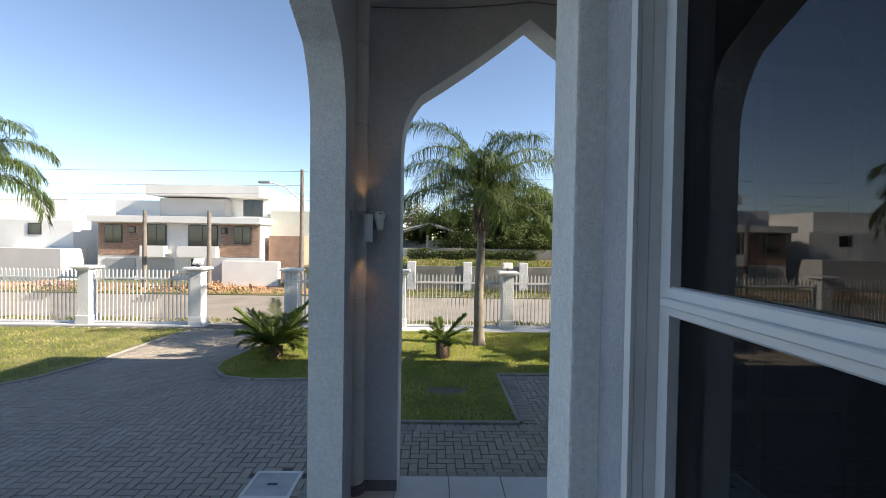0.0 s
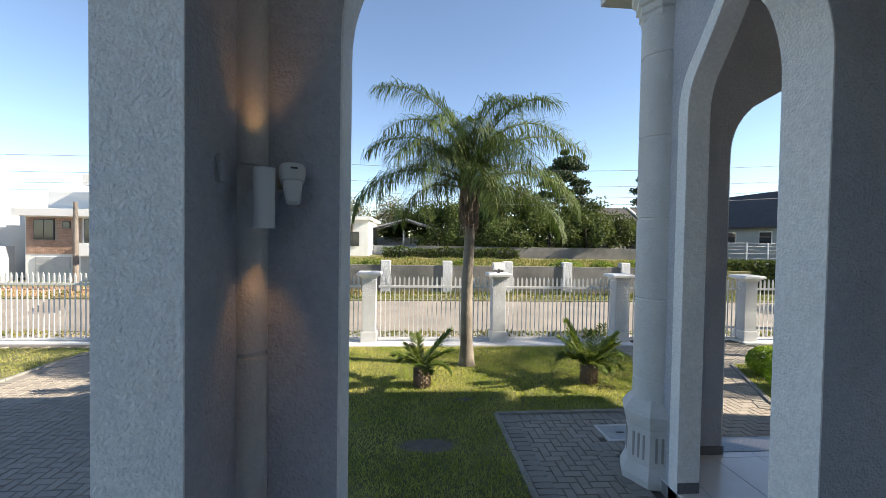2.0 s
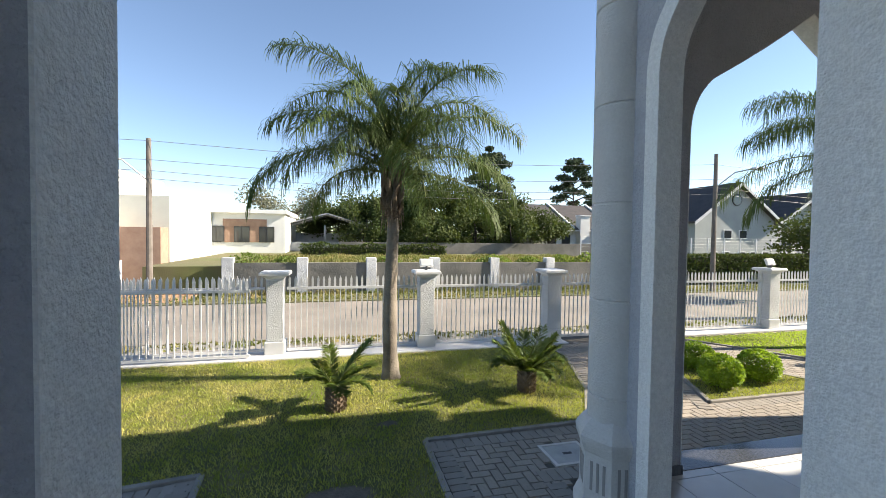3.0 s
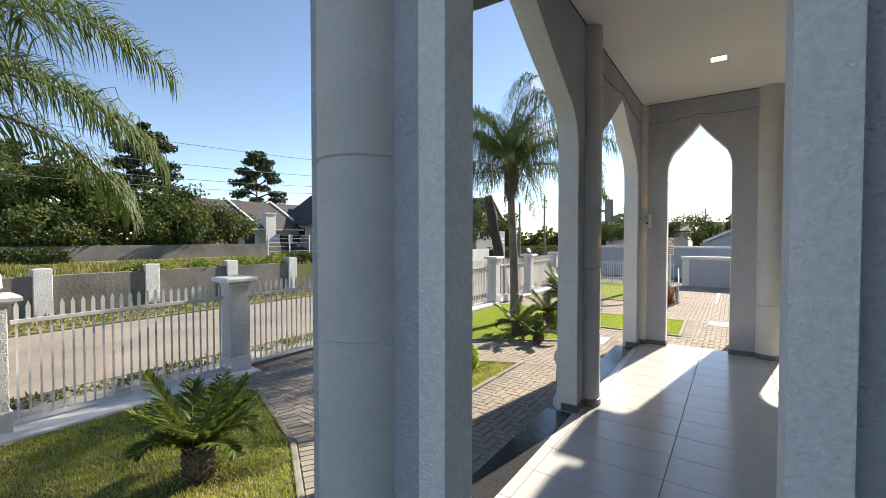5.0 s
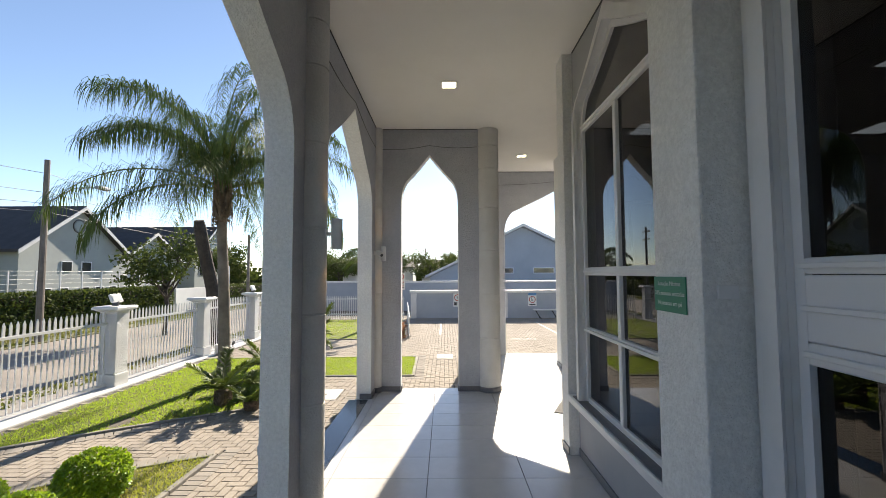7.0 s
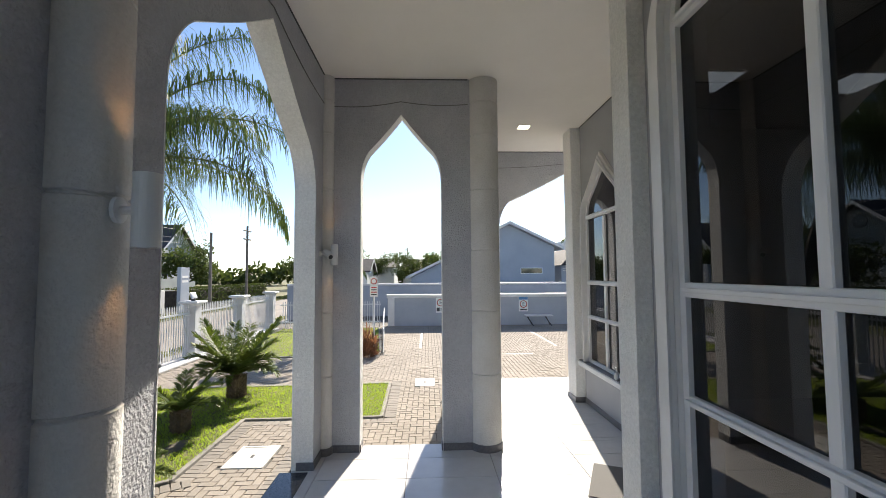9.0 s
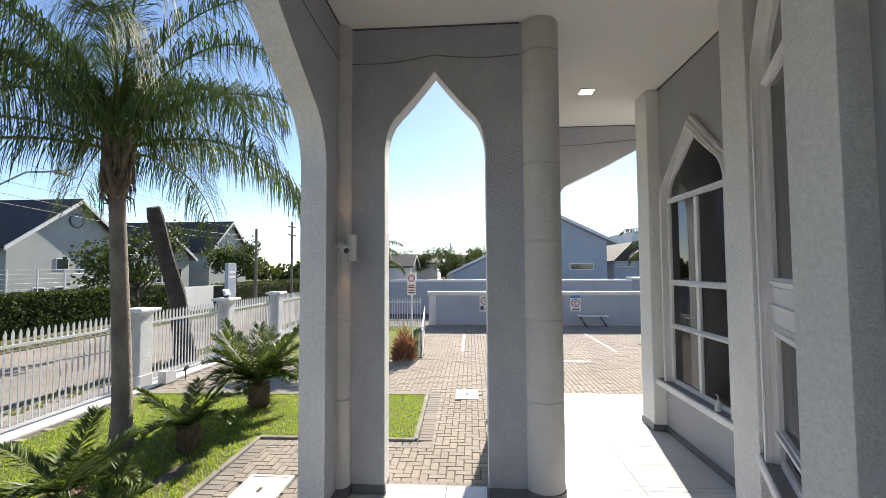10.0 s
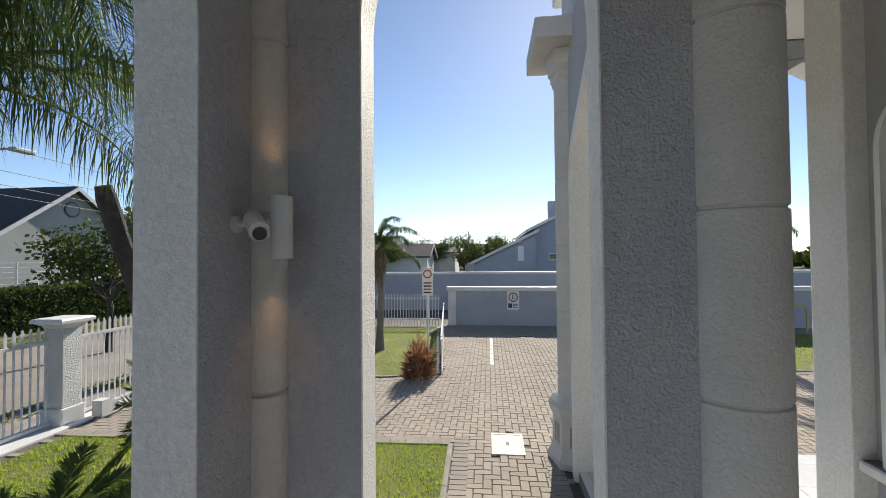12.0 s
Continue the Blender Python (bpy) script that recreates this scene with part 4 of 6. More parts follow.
def palm(x, y, trunk_h, r, length, fronds, seed, leaf=0.36, label="tall queen palm with a ringed grey trunk on the lawn", lean=(0, 0), group="queen palms", z0=-0.12, low=0.15, lift=0.75, hang=(0.45, 1.0)):
    R.seed(seed)
    p = holder("palm_tree", (x, y, z0), label, "palm tree", group)
    bm = bmesh.new()
    prof = [(r * 1.45, 0.0), (r * 1.25, 0.1), (r * 1.08, 0.35)]
    z = 0.4
    while z < trunk_h:
        rr = r * (1.05 - 0.25 * z / trunk_h)
        prof += [(rr, z), (rr * 0.965, z + 0.045), (rr * 0.99, z + 0.085)]
        z += 0.10
    lathe(bm, prof, 0, 0, 18)
    for v in bm.verts:
        t = v.co.z / trunk_h
        v.co.x += lean[0] * t * t + 0.02 * math.sin(5 * t + seed)
        v.co.y += lean[1] * t * t + 0.02 * math.cos(4 * t + seed)
    part("trunk", bm, TRUNK, p, smooth=True)
    top = Vector((lean[0], lean[1], trunk_h))
    bm = bmesh.new()
    for i in range(18):
        a = i * 2.4
        z = trunk_h - 0.15 + 0.6 * i / 18
        q = top + Vector((0, 0, z - trunk_h))
        d = Vector((math.cos(a), math.sin(a), 0))
        tube(bm, [q + d * r * 0.55, q + d * r * (1.15 + 0.3 * R.random()) + Vector((0, 0, 0.16)), q + d * r * 1.5 + Vector((0, 0, 0.34 + 0.15 * R.random()))], [r * 0.55, r * 0.38, r * 0.12], 6)
    for i in range(70):
        a = R.uniform(0, 6.283)
        q = top + Vector((math.cos(a) * r * 0.8, math.sin(a) * r * 0.8, R.uniform(-0.25, 0.35)))
        d = Vector((math.cos(a), math.sin(a), 0))
        tube(bm, [q, q + d * r * R.uniform(0.3, 0.8) + Vector((0, 0, R.uniform(-0.05, 0.12))), q + d * r * R.uniform(0.4, 1.0) - Vector((0, 0, R.uniform(0.05, 0.35)))], [0.016, 0.010, 0.003], 4)
    tube(bm, [top - Vector((0, 0, 0.2)), top + Vector((0, 0, 0.4)), top + Vector((0, 0, 0.9))], [r * 0.85, r * 0.8, r * 0.25], 10)
    part("leaf_sheath", bm, HUSK, p, "brown fibrous leaf bases")
    verts, faces, stems = [], [], []
    base = top + Vector((0, 0, 0.45))
    for i in range(fronds):
        u = i / fronds
        az = i * 2.39996 + R.uniform(-0.2, 0.2)
        palm_frond(verts, faces, stems, base + Vector((0, 0, 0.35 * u)), az, length * R.uniform(0.85, 1.1), low + (1.42 - low) * u ** 0.8 + R.uniform(-0.12, 0.12), -1.35 + lift * u + R.uniform(-0.2, 0.2), 50, leaf, hang)
    crown = part("crown", soup("crown", verts, faces, FROND), None, p, "arching feathery green fronds")
    part("leaf_rib", stems_mesh(stems, 0.024), RACHIS, crown)
    return p


palm(2.19, 11.2, 2.8, 0.115, 2.3, 26, 3, 0.52, low=0.2, lift=0.8)
palm(12.64, 10.97, 3.5, 0.118, 3.1, 26, 8, 0.72, low=0.15, lift=1.0, lean=(-0.1, 0.05), hang=(0.75, 1.2))
palm(-7.9, 9.6, 3.0, 0.14, 1.75, 24, 21, 0.42)
palm(20.7, 9.5, 2.1, 0.10, 1.3, 14, 31, 0.26, label="smaller queen palm beyond the yard lawn")
palm(21.7, 0.0, 2.3, 0.12, 1.4, 13, 35, 0.28, label="small palm beside the yard stairs")


def cycad(x, y, trunk_h, r, length, n, rise, seed, label):
    R.seed(seed)
    c = holder("cycad", (x, y, -0.11), label, "cycad", "lawn cycads")
    bm = bmesh.new()
    lathe(bm, [(r * 0.8, 0), (r, trunk_h * 0.4), (r * 0.9, trunk_h), (r * 0.4, trunk_h + 0.04)], 0, 0, 12)
    rows = max(3, int(trunk_h / 0.035))
    for k in range(rows):
        for i in range(11):
            a = 2 * math.pi * (i + 0.5 * (k % 2)) / 11
            z = trunk_h * (k + 0.3) / rows
            d = Vector((math.cos(a), math.sin(a), 0))
            tube(bm, [d * r * 0.8 + Vector((0, 0, z)), d * r * 1.2 + Vector((0, 0, z + 0.05))], [0.022, 0.007], 4)
    part("trunk", bm, HUSK, c, "stubby brown scaly trunk")
    verts, faces, stems = [], [], []
    for i in range(n):
        az = i * 2.39996
        u = i / n
        frond(verts, faces, stems, Vector((0, 0, trunk_h + 0.02)), az, length * R.uniform(0.85, 1.1), rise * (0.35 + 0.9 * u), 0.28 + 0.25 * (1 - u), 34, length * 0.19, 0.08, 0.0095, 0.35)
    crown = part("crown", soup("crown", verts, faces, CYCAD), None, c, "stiff green feather leaves")
    part("leaf_rib", stems_mesh(stems, 0.011), RACHIS, crown)
    return c


SMALLC = "small cycad with a scaly brown trunk on the lawn"
cycad(1.33, 10.05, 0.30, 0.12, 0.62, 9, 1.05, 1, SMALLC)
cycad(4.08, 10.14, 0.28, 0.12, 0.62, 16, 1.25, 2, SMALLC)
cycad(-2.05, 9.95, 0.22, 0.14, 0.85, 30, 1.1, 3, "dense low cycad with a full crown beside the drive")
cycad(11.1, 10.15, 0.24, 0.12, 0.68, 9, 1.05, 4, SMALLC)
cycad(12.62, 10.0, 0.30, 0.12, 0.66, 11, 1.1, 5, SMALLC)
cycad(14.35, 9.95, 0.42, 0.15, 0.92, 34, 1.15, 6, "large full cycad with a wide dark green crown")
cycad(10.85, 9.55, 0.12, 0.10, 0.5, 9, 0.9, 7, SMALLC)


def leaf_cloud(n, place, size, up=0.3):
    """Small crossed leaves; place() gives a point and the way out."""
    verts, faces = [], []
    for _ in range(n):
        p, o = place()
        a = Vector((R.gauss(0, 1), R.gauss(0, 1), R.gauss(0, 1))).normalized()
        d = (o * 0.7 + a * 0.8 + Vector((0, 0, up))).normalized()
        s = d.cross(a)
        s = (s.normalized() if s.length > 1e-3 else Vector((1, 0, 0))) * size * R.uniform(0.3, 0.5)
        ln = size * R.uniform(0.7, 1.3)
        k = len(verts)
        verts += [p, p + d * ln * 0.5 + s, p + d * ln, p + d * ln * 0.5 - s]
        faces.append((k, k + 1, k + 2, k + 3))
    return verts, faces


def ball_shrub(x, y, r, seed):
    R.seed(seed)
    s = holder("round_shrub", (x, y, -0.11), "clipped round bright green box shrub on the lawn", "shrub", "clipped round shrubs")
    bm = bmesh.new()
    tube(bm, [(0, 0, 0), (0, 0, r * 0.5)], [0.03, 0.02], 6)
    part("stem", bm, BARK, s)

    def place():
        o = Vector((R.gauss(0, 1), R.gauss(0, 1), R.gauss(0, 1))).normalized()
        if o.z < -0.75:
            o.z = -0.5
        lump = 1 + 0.05 * math.sin(7 * o.x + seed) * math.cos(6 * o.y) + R.uniform(-0.14, 0.02)
        return Vector((0, 0, r * 0.88)) + Vector((o.x * 1.06, o.y * 1.06, o.z * 0.88)) * r * lump, o
    part("foliage", soup("foliage", *leaf_cloud(5200, place, 0.034), BOX), None, s)


for i, (x, y, r) in enumerate(((7.50, 10.5, 0.27), (7.16, 9.70, 0.285), (8.03, 9.78, 0.285))):
    ball_shrub(x, y, r, 50 + i)


def spiky(x, y, seed):
    R.seed(seed)
    s = holder("bronze_shrub", (x, y, -0.11), "loose reddish bronze spiky shrub at the foot of the sign", "shrub")
    verts, faces = [], []
    for _ in range(900):
        a, q = R.uniform(0, 6.283), R.random() ** 0.5
        p = Vector((0.30 * q * math.cos(a), 0.22 * q * math.sin(a), 0.75 * R.random() ** 1.2 * (1.1 - 0.6 * q)))
        d = Vector((math.cos(a) * 0.8 * q + R.gauss(0, 0.25), math.sin(a) * 0.8 * q + R.gauss(0, 0.25), R.uniform(0.3, 1.3))).normalized()
        w = d.cross(Vector((R.gauss(0, 1), R.gauss(0, 1), R.gauss(0, 1)))).normalized() * 0.012
        ln = R.uniform(0.14, 0.3)
        k = len(verts)
        verts += [p - w * 0.5, p + w * 0.5, p + d * ln * 0.5 + w, p + d * ln * 0.5 - w, p + d * ln - Vector((0, 0, 0.05 * R.random()))]
        faces += [(k, k + 1, k + 2, k + 3), (k + 3, k + 2, k + 4)]
    part("foliage", soup("foliage", verts, faces, RED), None, s)


spiky(18.2, 8.05, 70)


def tree(x, y, h, spread, seed, leaf=LEAF, n=2600, size=0.22, z0=-0.3, trunk=0.16, label="leafy tree with a rounded uneven crown", shape="round", bare=0.3, bark=BARK):
    """Tapered trunk, limbs, and a crown of leaf clumps round the limb ends."""
    R.seed(seed)
    if size > 0.3:
        n, size = int(n * 2.4), size * 0.62
    t = holder("tree", (x, y, z0), label, "tree")
    bm = bmesh.new()
    tube(bm, [(0, 0, 0), (0.06 * h * 0.3, 0, h * 0.3), (0, 0.04 * h, h * 0.62)], [trunk, trunk * 0.75, trunk * 0.35], 9)
    ends = []
    for i in range(13 if shape == "round" else 22):
        a = i * 2.4 + R.uniform(-0.3, 0.3)
        u = R.random() if shape == "round" else i / 22
        z0_ = h * (bare + (0.30 if shape == "round" else 0.62) * u)
        if shape == "round":
            ln, top = spread * R.uniform(0.45, 1.0), h * R.uniform(bare + 0.18, 0.96)
        else:
            ln, top = spread * (1.05 - 0.85 * u) * R.uniform(0.7, 1.1), z0_ + 0.05 * h
        p0 = Vector((0, 0, z0_))
        p2 = Vector((math.cos(a) * ln, math.sin(a) * ln, top))
        p1 = (p0 + p2) / 2 + Vector((0, 0, -0.06 * h if shape == "round" else 0.03 * h))
        tube(bm, [p0, p1, p2], [trunk * 0.4, trunk * 0.25, trunk * 0.08], 5)
        ends += [(p2, 1.0), (p1 * 0.4 + p2 * 0.6, 0.8)]
    if shape != "round":
        tube(bm, [(0, 0, h * 0.5), (0, 0, h * 0.98)], [trunk * 0.5, trunk * 0.1], 6)
        ends.append((Vector((0, 0, h * 0.97)), 0.4))
    part("trunk", bm, bark, t)
    rad = spread * (0.36 if shape == "round" else 0.24)

    def place():
        e, k = R.choice(ends)
        o = Vector((R.gauss(0, 1), R.gauss(0, 1), R.gauss(0, 0.75)))
        o = o.normalized() * R.random() ** 0.45
        return e + Vector((o.x, o.y, o.z * (0.8 if shape == "round" else 0.45))) * rad * k, o
    part("crown", soup("crown", *leaf_cloud(n, place, size), leaf), None, t)
    return t


def hedge(x0, x1, y0, y1, z0, z1, seed, n, label="dense clipped dark green hedge", wild=False):
    R.seed(seed)

    def place():
        f = R.random()
        x, y, z = R.uniform(x0, x1), R.uniform(y0, y1), R.uniform(z0, z1)
        o = Vector((0, -1, 0))
        rough = 0.3 * (z1 - z0) * (math.sin(x * 1.7 + seed) * 0.5 + math.sin(x * 4.1) * 0.3) if wild else 0.0
        z += max(0.0, rough) * R.random() * 1.6
        if f < 0.62:
            y = y0 + abs(R.gauss(0, 0.05))
        elif f < 0.85:
            z, o = z1 + rough - abs(R.gauss(0, 0.05)), Vector((0, 0, 1))
        return Vector((x, y, z)), o
    h = holder("hedge", ((x0 + x1) / 2, (y0 + y1) / 2, z0), label, "hedge")
    core = part("branch_core", bx(x0 + 0.12, x1 - 0.12, y0 + 0.12, y1 - 0.12, z0, z1 - (0.12 if not wild else 0.3 * (z1 - z0))), BARK, h)
    fol = part("foliage", soup("foliage", *leaf_cloud(n, place, 0.14), LEAF), None, h)
    for o in (core, fol):
        o.location = -h.location


hedge(14.6, 30.5, 23.6, 24.6, -0.3, 1.3, 80, 13000)
hedge(36, 52, 23.6, 24.8, -0.3, 1.2, 81, 5000)
# across the road
tree(18.2, 50, 11.8, 4.4, 90, PINE, 7000, 0.42, 0.8, 0.28, "tall dark conifer behind the vacant lot", "cone", 0.25)
tree(5.5, 42, 5.2, 3.2, 91, LEAF, 3800, 0.36, 0.8)
tree(9.0, 40, 5.6, 3.4, 92, LEAF, 3800, 0.36, 0.8)
tree(8.5, 47, 7.4, 3.6, 97, PINE, 3000, 0.42, 0.8, 0.22, "dark umbrella pine behind the vacant lot", "cone", 0.4)
tree(-3.0, 50, 5.6, 4.4, 93, PALELEAF, 2600, 0.34, 0.8, label="pale half-bare tree beyond the shed")
tree(15.5, 42, 5.0, 3.2, 94, LEAF, 3400, 0.36, 0.8)
tree(19.5, 46, 4.6, 3.0, 95, LEAF, 2600, 0.36, 0.6)
tree(30.3, 52, 10.2, 3.4, 96, PINE, 3000, 0.45, -0.3, 0.25, "dark araucaria-shaped pine behind the houses", "cone", 0.55)
tree(1.5, 46, 4.2, 3.4, 98, LEAF, 2600, 0.36, 0.8)
tree(20.8, 17.6, 4.1, 1.5, 100, LEAF, 2600, 0.13, -0.3, 0.11, "small grey-green street tree by the footpath")
tree(43, 27, 5.0, 2.6, 101, LEAF, 2600, 0.26, -0.3)
tree(58, 20, 4.6, 3.4, 102, LEAF, 2200, 0.36)
tree(68, 8, 5.4, 3.8, 103, LEAF, 2200, 0.4)
tree(75, 16, 5.6, 4.0, 104, LEAF, 2200, 0.4)
tree(62, 2, 4.6, 3.6, 105, LEAF, 2000, 0.4)
tree(80, 24, 6.4, 5.0, 106, LEAF, 2200, 0.45)
tree(-32, 40, 4.4, 4.0, 107, LEAF, 2000, 0.4)
for i in range(8):
    tree(3.6 + 2.3 * i, 37.5 + 1.3 * math.sin(2.1 * i), 3.6 + 0.7 * math.sin(1.7 * i + 1), 2.1, 180 + i, LEAF, 2600, 0.2, 0.84, 0.1, "dark bushy tree at the back of the vacant lot", "round", 0.08)
thing("lot_back_wall", bx(1.5, 22.0, 35.2, 35.4, 0.7, 1.7, bev=0.01), CONC, "dark stained wall behind the vacant lot", "wall", kind="structure")
hedge(-1.0, 9.0, 33.6, 34.6, 0.84, 1.5, 83, 3000, "low scrub behind the vacant lot", True)


def woods(x0, x1, y0, y1, z, h, n, seed):
    """A far belt of trees with an uneven top."""
    R.seed(seed)

    def place():
        x, y = R.uniform(x0, x1), R.uniform(y0, y1)
        k = 0.55 + 0.25 * math.sin(0.31 * (x + y) + seed) + 0.2 * math.sin(0.83 * (x - y))
        return Vector((x, y, z + h * k * R.random() ** 0.6)), Vector((R.gauss(0, 1), -1, 0.3))
    tagged(new("far_woods", soup("far_woods", *leaf_cloud(n, place, 1.1), LEAF)), "far belt of dark trees", "trees", kind="stuff")


woods(-90, 130, 66, 74, -0.3, 5.5, 14000, 1)
woods(98, 106, -70, 70, -0.3, 5.0, 9000, 2)
woods(-75, -68, -30, 70, -0.3, 4.5, 6000, 3)


def leaning_trunk():
    t = holder("pollarded_tree", (18.75, 14.35, -0.3), "dark leaning pollarded tree trunk outside the fence", "tree")
    bm = bmesh.new()
    tube(bm, [(0, 0, 0), (-0.18, 0.02, 0.8), (-0.45, 0, 1.9), (-0.95, 0, 3.0), (-1.3, 0, 3.9), (-1.38, 0, 4.15)], [0.30, 0.24, 0.21, 0.19, 0.19, 0.15], 12)
    tube(bm, [(-0.7, 0, 2.5), (-0.5, 0.1, 3.0), (-0.45, 0.1, 3.2)], [0.09, 0.08, 0.06], 8)
    part("trunk", bm, BARK, t)


leaning_trunk()

# weeds along the vacant lot and the verge
WEED = translucent(vary(mat("weeds", (0.10, 0.125, 0.04), 0.7, spec=0.2), (0.24, 0.19, 0.085), 0.6, 0.4, 0.6, island=0.3), 0.25, (0.25, 0.28, 0.05))


def weeds(x0, x1, y0, y1, z, n, h, seed, label):
    g = np.random.default_rng(seed)
    x, y = g.uniform(x0, x1, n), g.uniform(y0, y1, n)
    a, hh = g.uniform(0, 6.283, n), h * g.uniform(0.3, 1.2, n) * (0.6 + 0.5 * np.sin(x * 1.3) ** 2)
    w = 0.02 + 0.03 * g.random(n)
    v = np.empty((n, 3, 3))
    v[:, 0] = np.stack([x - w * np.cos(a), y - w * np.sin(a), np.full(n, z)], 1)
    v[:, 1] = np.stack([x + w * np.cos(a), y + w * np.sin(a), np.full(n, z)], 1)
    v[:, 2] = np.stack([x + 0.4 * hh * np.sin(a), y + 0.4 * hh * np.cos(a), z + hh], 1)
    tagged(new("weeds", soup("weeds", v.reshape(-1, 3).tolist(), np.arange(3 * n).reshape(-1, 3).tolist(), WEED)), label, "weeds", kind="stuff")


weeds(-3, 17, 23.2, 32, 0.84, 14000, 0.24, 1, "tall dry grass on the vacant lot")
weeds(-20, 60, 20.8, 22.5, -0.28, 12000, 0.12, 2, "rough grass verge across the road")
weeds(-3, 14, 22.5, 22.8, -0.28, 1800, 0.22, 3, "weeds at the foot of the street wall")
weeds(-20, 40, 14.3, 14.9, -0.30, 5000, 0.10, 4, "thin grass at the road edge")



def wall_creeper(x, w, h, seed):
    R.seed(seed)

    def place():
        o = Vector((R.gauss(0, 1), R.gauss(0, 0.6), R.gauss(0, 1))).normalized()
        return Vector((o.x * w * R.random() ** 0.4, o.y * 0.35, max(-0.5 * h, o.z * h * R.random() ** 0.4))), o
    c = holder("scrub_clump", (x, 23.3, 0.95), "bright green scrub growing over the street wall", "shrub", "street wall scrub")
    part("stem", tube(bmesh.new(), [(0, 0.05, -0.12), (0.05, 0, 0.1), (0.1, 0, h * 0.6)], [0.02, 0.015, 0.006], 6), BARK, c)
    part("foliage", soup("foliage", *leaf_cloud(700, place, 0.10), SCRUB), None, c)


SCRUB = translucent(vary(mat("scrub_leaf", (0.09, 0.14, 0.03), 0.6, spec=0.2), (0.15, 0.17, 0.05), 2, island=0.3), 0.35, (0.25, 0.36, 0.05))
for i, (x, w, h) in enumerate(((-2.2, 0.9, 0.45), (-0.6, 0.7, 0.3), (3.6, 0.6, 0.35), (8.6, 0.9, 0.35), (10.4, 0.6, 0.3), (12.2, 0.8, 0.4), (13.6, 0.7, 0.5))):
    wall_creeper(x, w, h, 140 + i)

# ---------- porch fixtures ----------
GLOW = bpy.data.materials.new("warm_bulb")
GLOW.use_nodes = True
gb = GLOW.node_tree.nodes["Principled BSDF"]
gb.inputs["Emission Color"].default_value = (1.0, 0.62, 0.28, 1)
gb.inputs["Emission Strength"].default_value = 6.0
PANEL = bpy.data.materials.new("led_panel")
PANEL.use_nodes = True
pb = PANEL.node_tree.nodes["Principled BSDF"]
pb.inputs["Emission Color"].default_value = (1.0, 0.93, 0.62, 1)
pb.inputs["Emission Strength"].default_value = 3.2
CAMWHITE = mat("camera_plastic", (0.62, 0.62, 0.60), 0.4)
YELLOWED = mat("yellowed_plastic", (0.45, 0.40, 0.26), 0.5)


def wall_lamp(x, y, z, out, h=0.30, r=0.052):
    """Round up-and-down wall lamp; out is the way from the wall."""
    w = holder("wall_lamp", (x, y, z), "grey cylindrical up-and-down wall lamp, lit warm", "wall lamp", "porch wall lamps")
    o = Vector((out[0], out[1], 0)).normalized()
    c = o * (r + 0.055)
    bm = bmesh.new()
    lathe(bm, [(r - 0.006, -h / 2 + 0.02), (r - 0.006, -h / 2), (r, -h / 2), (r, h / 2), (r - 0.006, h / 2), (r - 0.006, h / 2 - 0.02)], c.x, c.y, 24)
    part("shade", bm, FRAMELAMP, w, smooth=False)
    part("bracket", tube(bmesh.new(), [o * 0.002, o * 0.06], 0.018, 10), FRAMELAMP, w)
    rose = tube(bmesh.new(), [o * 0.001, o * 0.016], 0.05, 18)
    part("rose", rose, FRAMELAMP, w)
    for s in (-1, 1):
        b = bmesh.new()
        lathe(b, [(0.001, s * (h / 2 - 0.045)), (0.025, s * (h / 2 - 0.045)), (0.025, s * (h / 2 - 0.03)), (0.001, s * (h / 2 - 0.03))], c.x, c.y, 12)
        part("bulb", b, GLOW, w, "glowing warm bulb")
        l = bpy.data.lights.new("lamp_beam", 'SPOT')
        l.energy, l.color, l.spot_size, l.spot_blend, l.shadow_soft_size = 0.85, (1.0, 0.52, 0.20), radians(58), 0.7, 0.02
        lo = new("lamp_beam", l)
        p = Vector((x, y, z)) + c + Vector((0, 0, s * (h / 2 + 0.004)))
        lo.matrix_world = look(p, p + Vector((-o.x * 0.12, -o.y * 0.12, s)))
    return w


def bullet_camera(x, y, z, aim, out):
    c = holder("security_camera", (x, y, z), "white bullet security camera on a wall bracket", "security camera", "security cameras")
    o = Vector((out[0], out[1], 0)).normalized()
    a = Vector(aim).normalized()
    part("mount", tube(bmesh.new(), [o * 0.001, o * 0.02], 0.035, 14), CAMWHITE, c)
    part("arm", tube(bmesh.new(), [o * 0.02, o * 0.06, o * 0.07 + Vector((0, 0, 0.005))], 0.012, 8), CAMWHITE, c)
    p = o * 0.085
    body = part("body", tube(bmesh.new(), [p - a * 0.07, p - a * 0.06, p + a * 0.07, p + a * 0.075], [0.02, 0.034, 0.036, 0.034], 16), CAMWHITE, c)
    part("visor", tube(bmesh.new(), [p - a * 0.03 + Vector((0, 0, 0.006)), p + a * 0.10 + Vector((0, 0, 0.006))], 0.039, 16), CAMWHITE, body)
    part("lens", tube(bmesh.new(), [p + a * 0.101, p + a * 0.106], 0.027, 14), INK, body, "black lens")


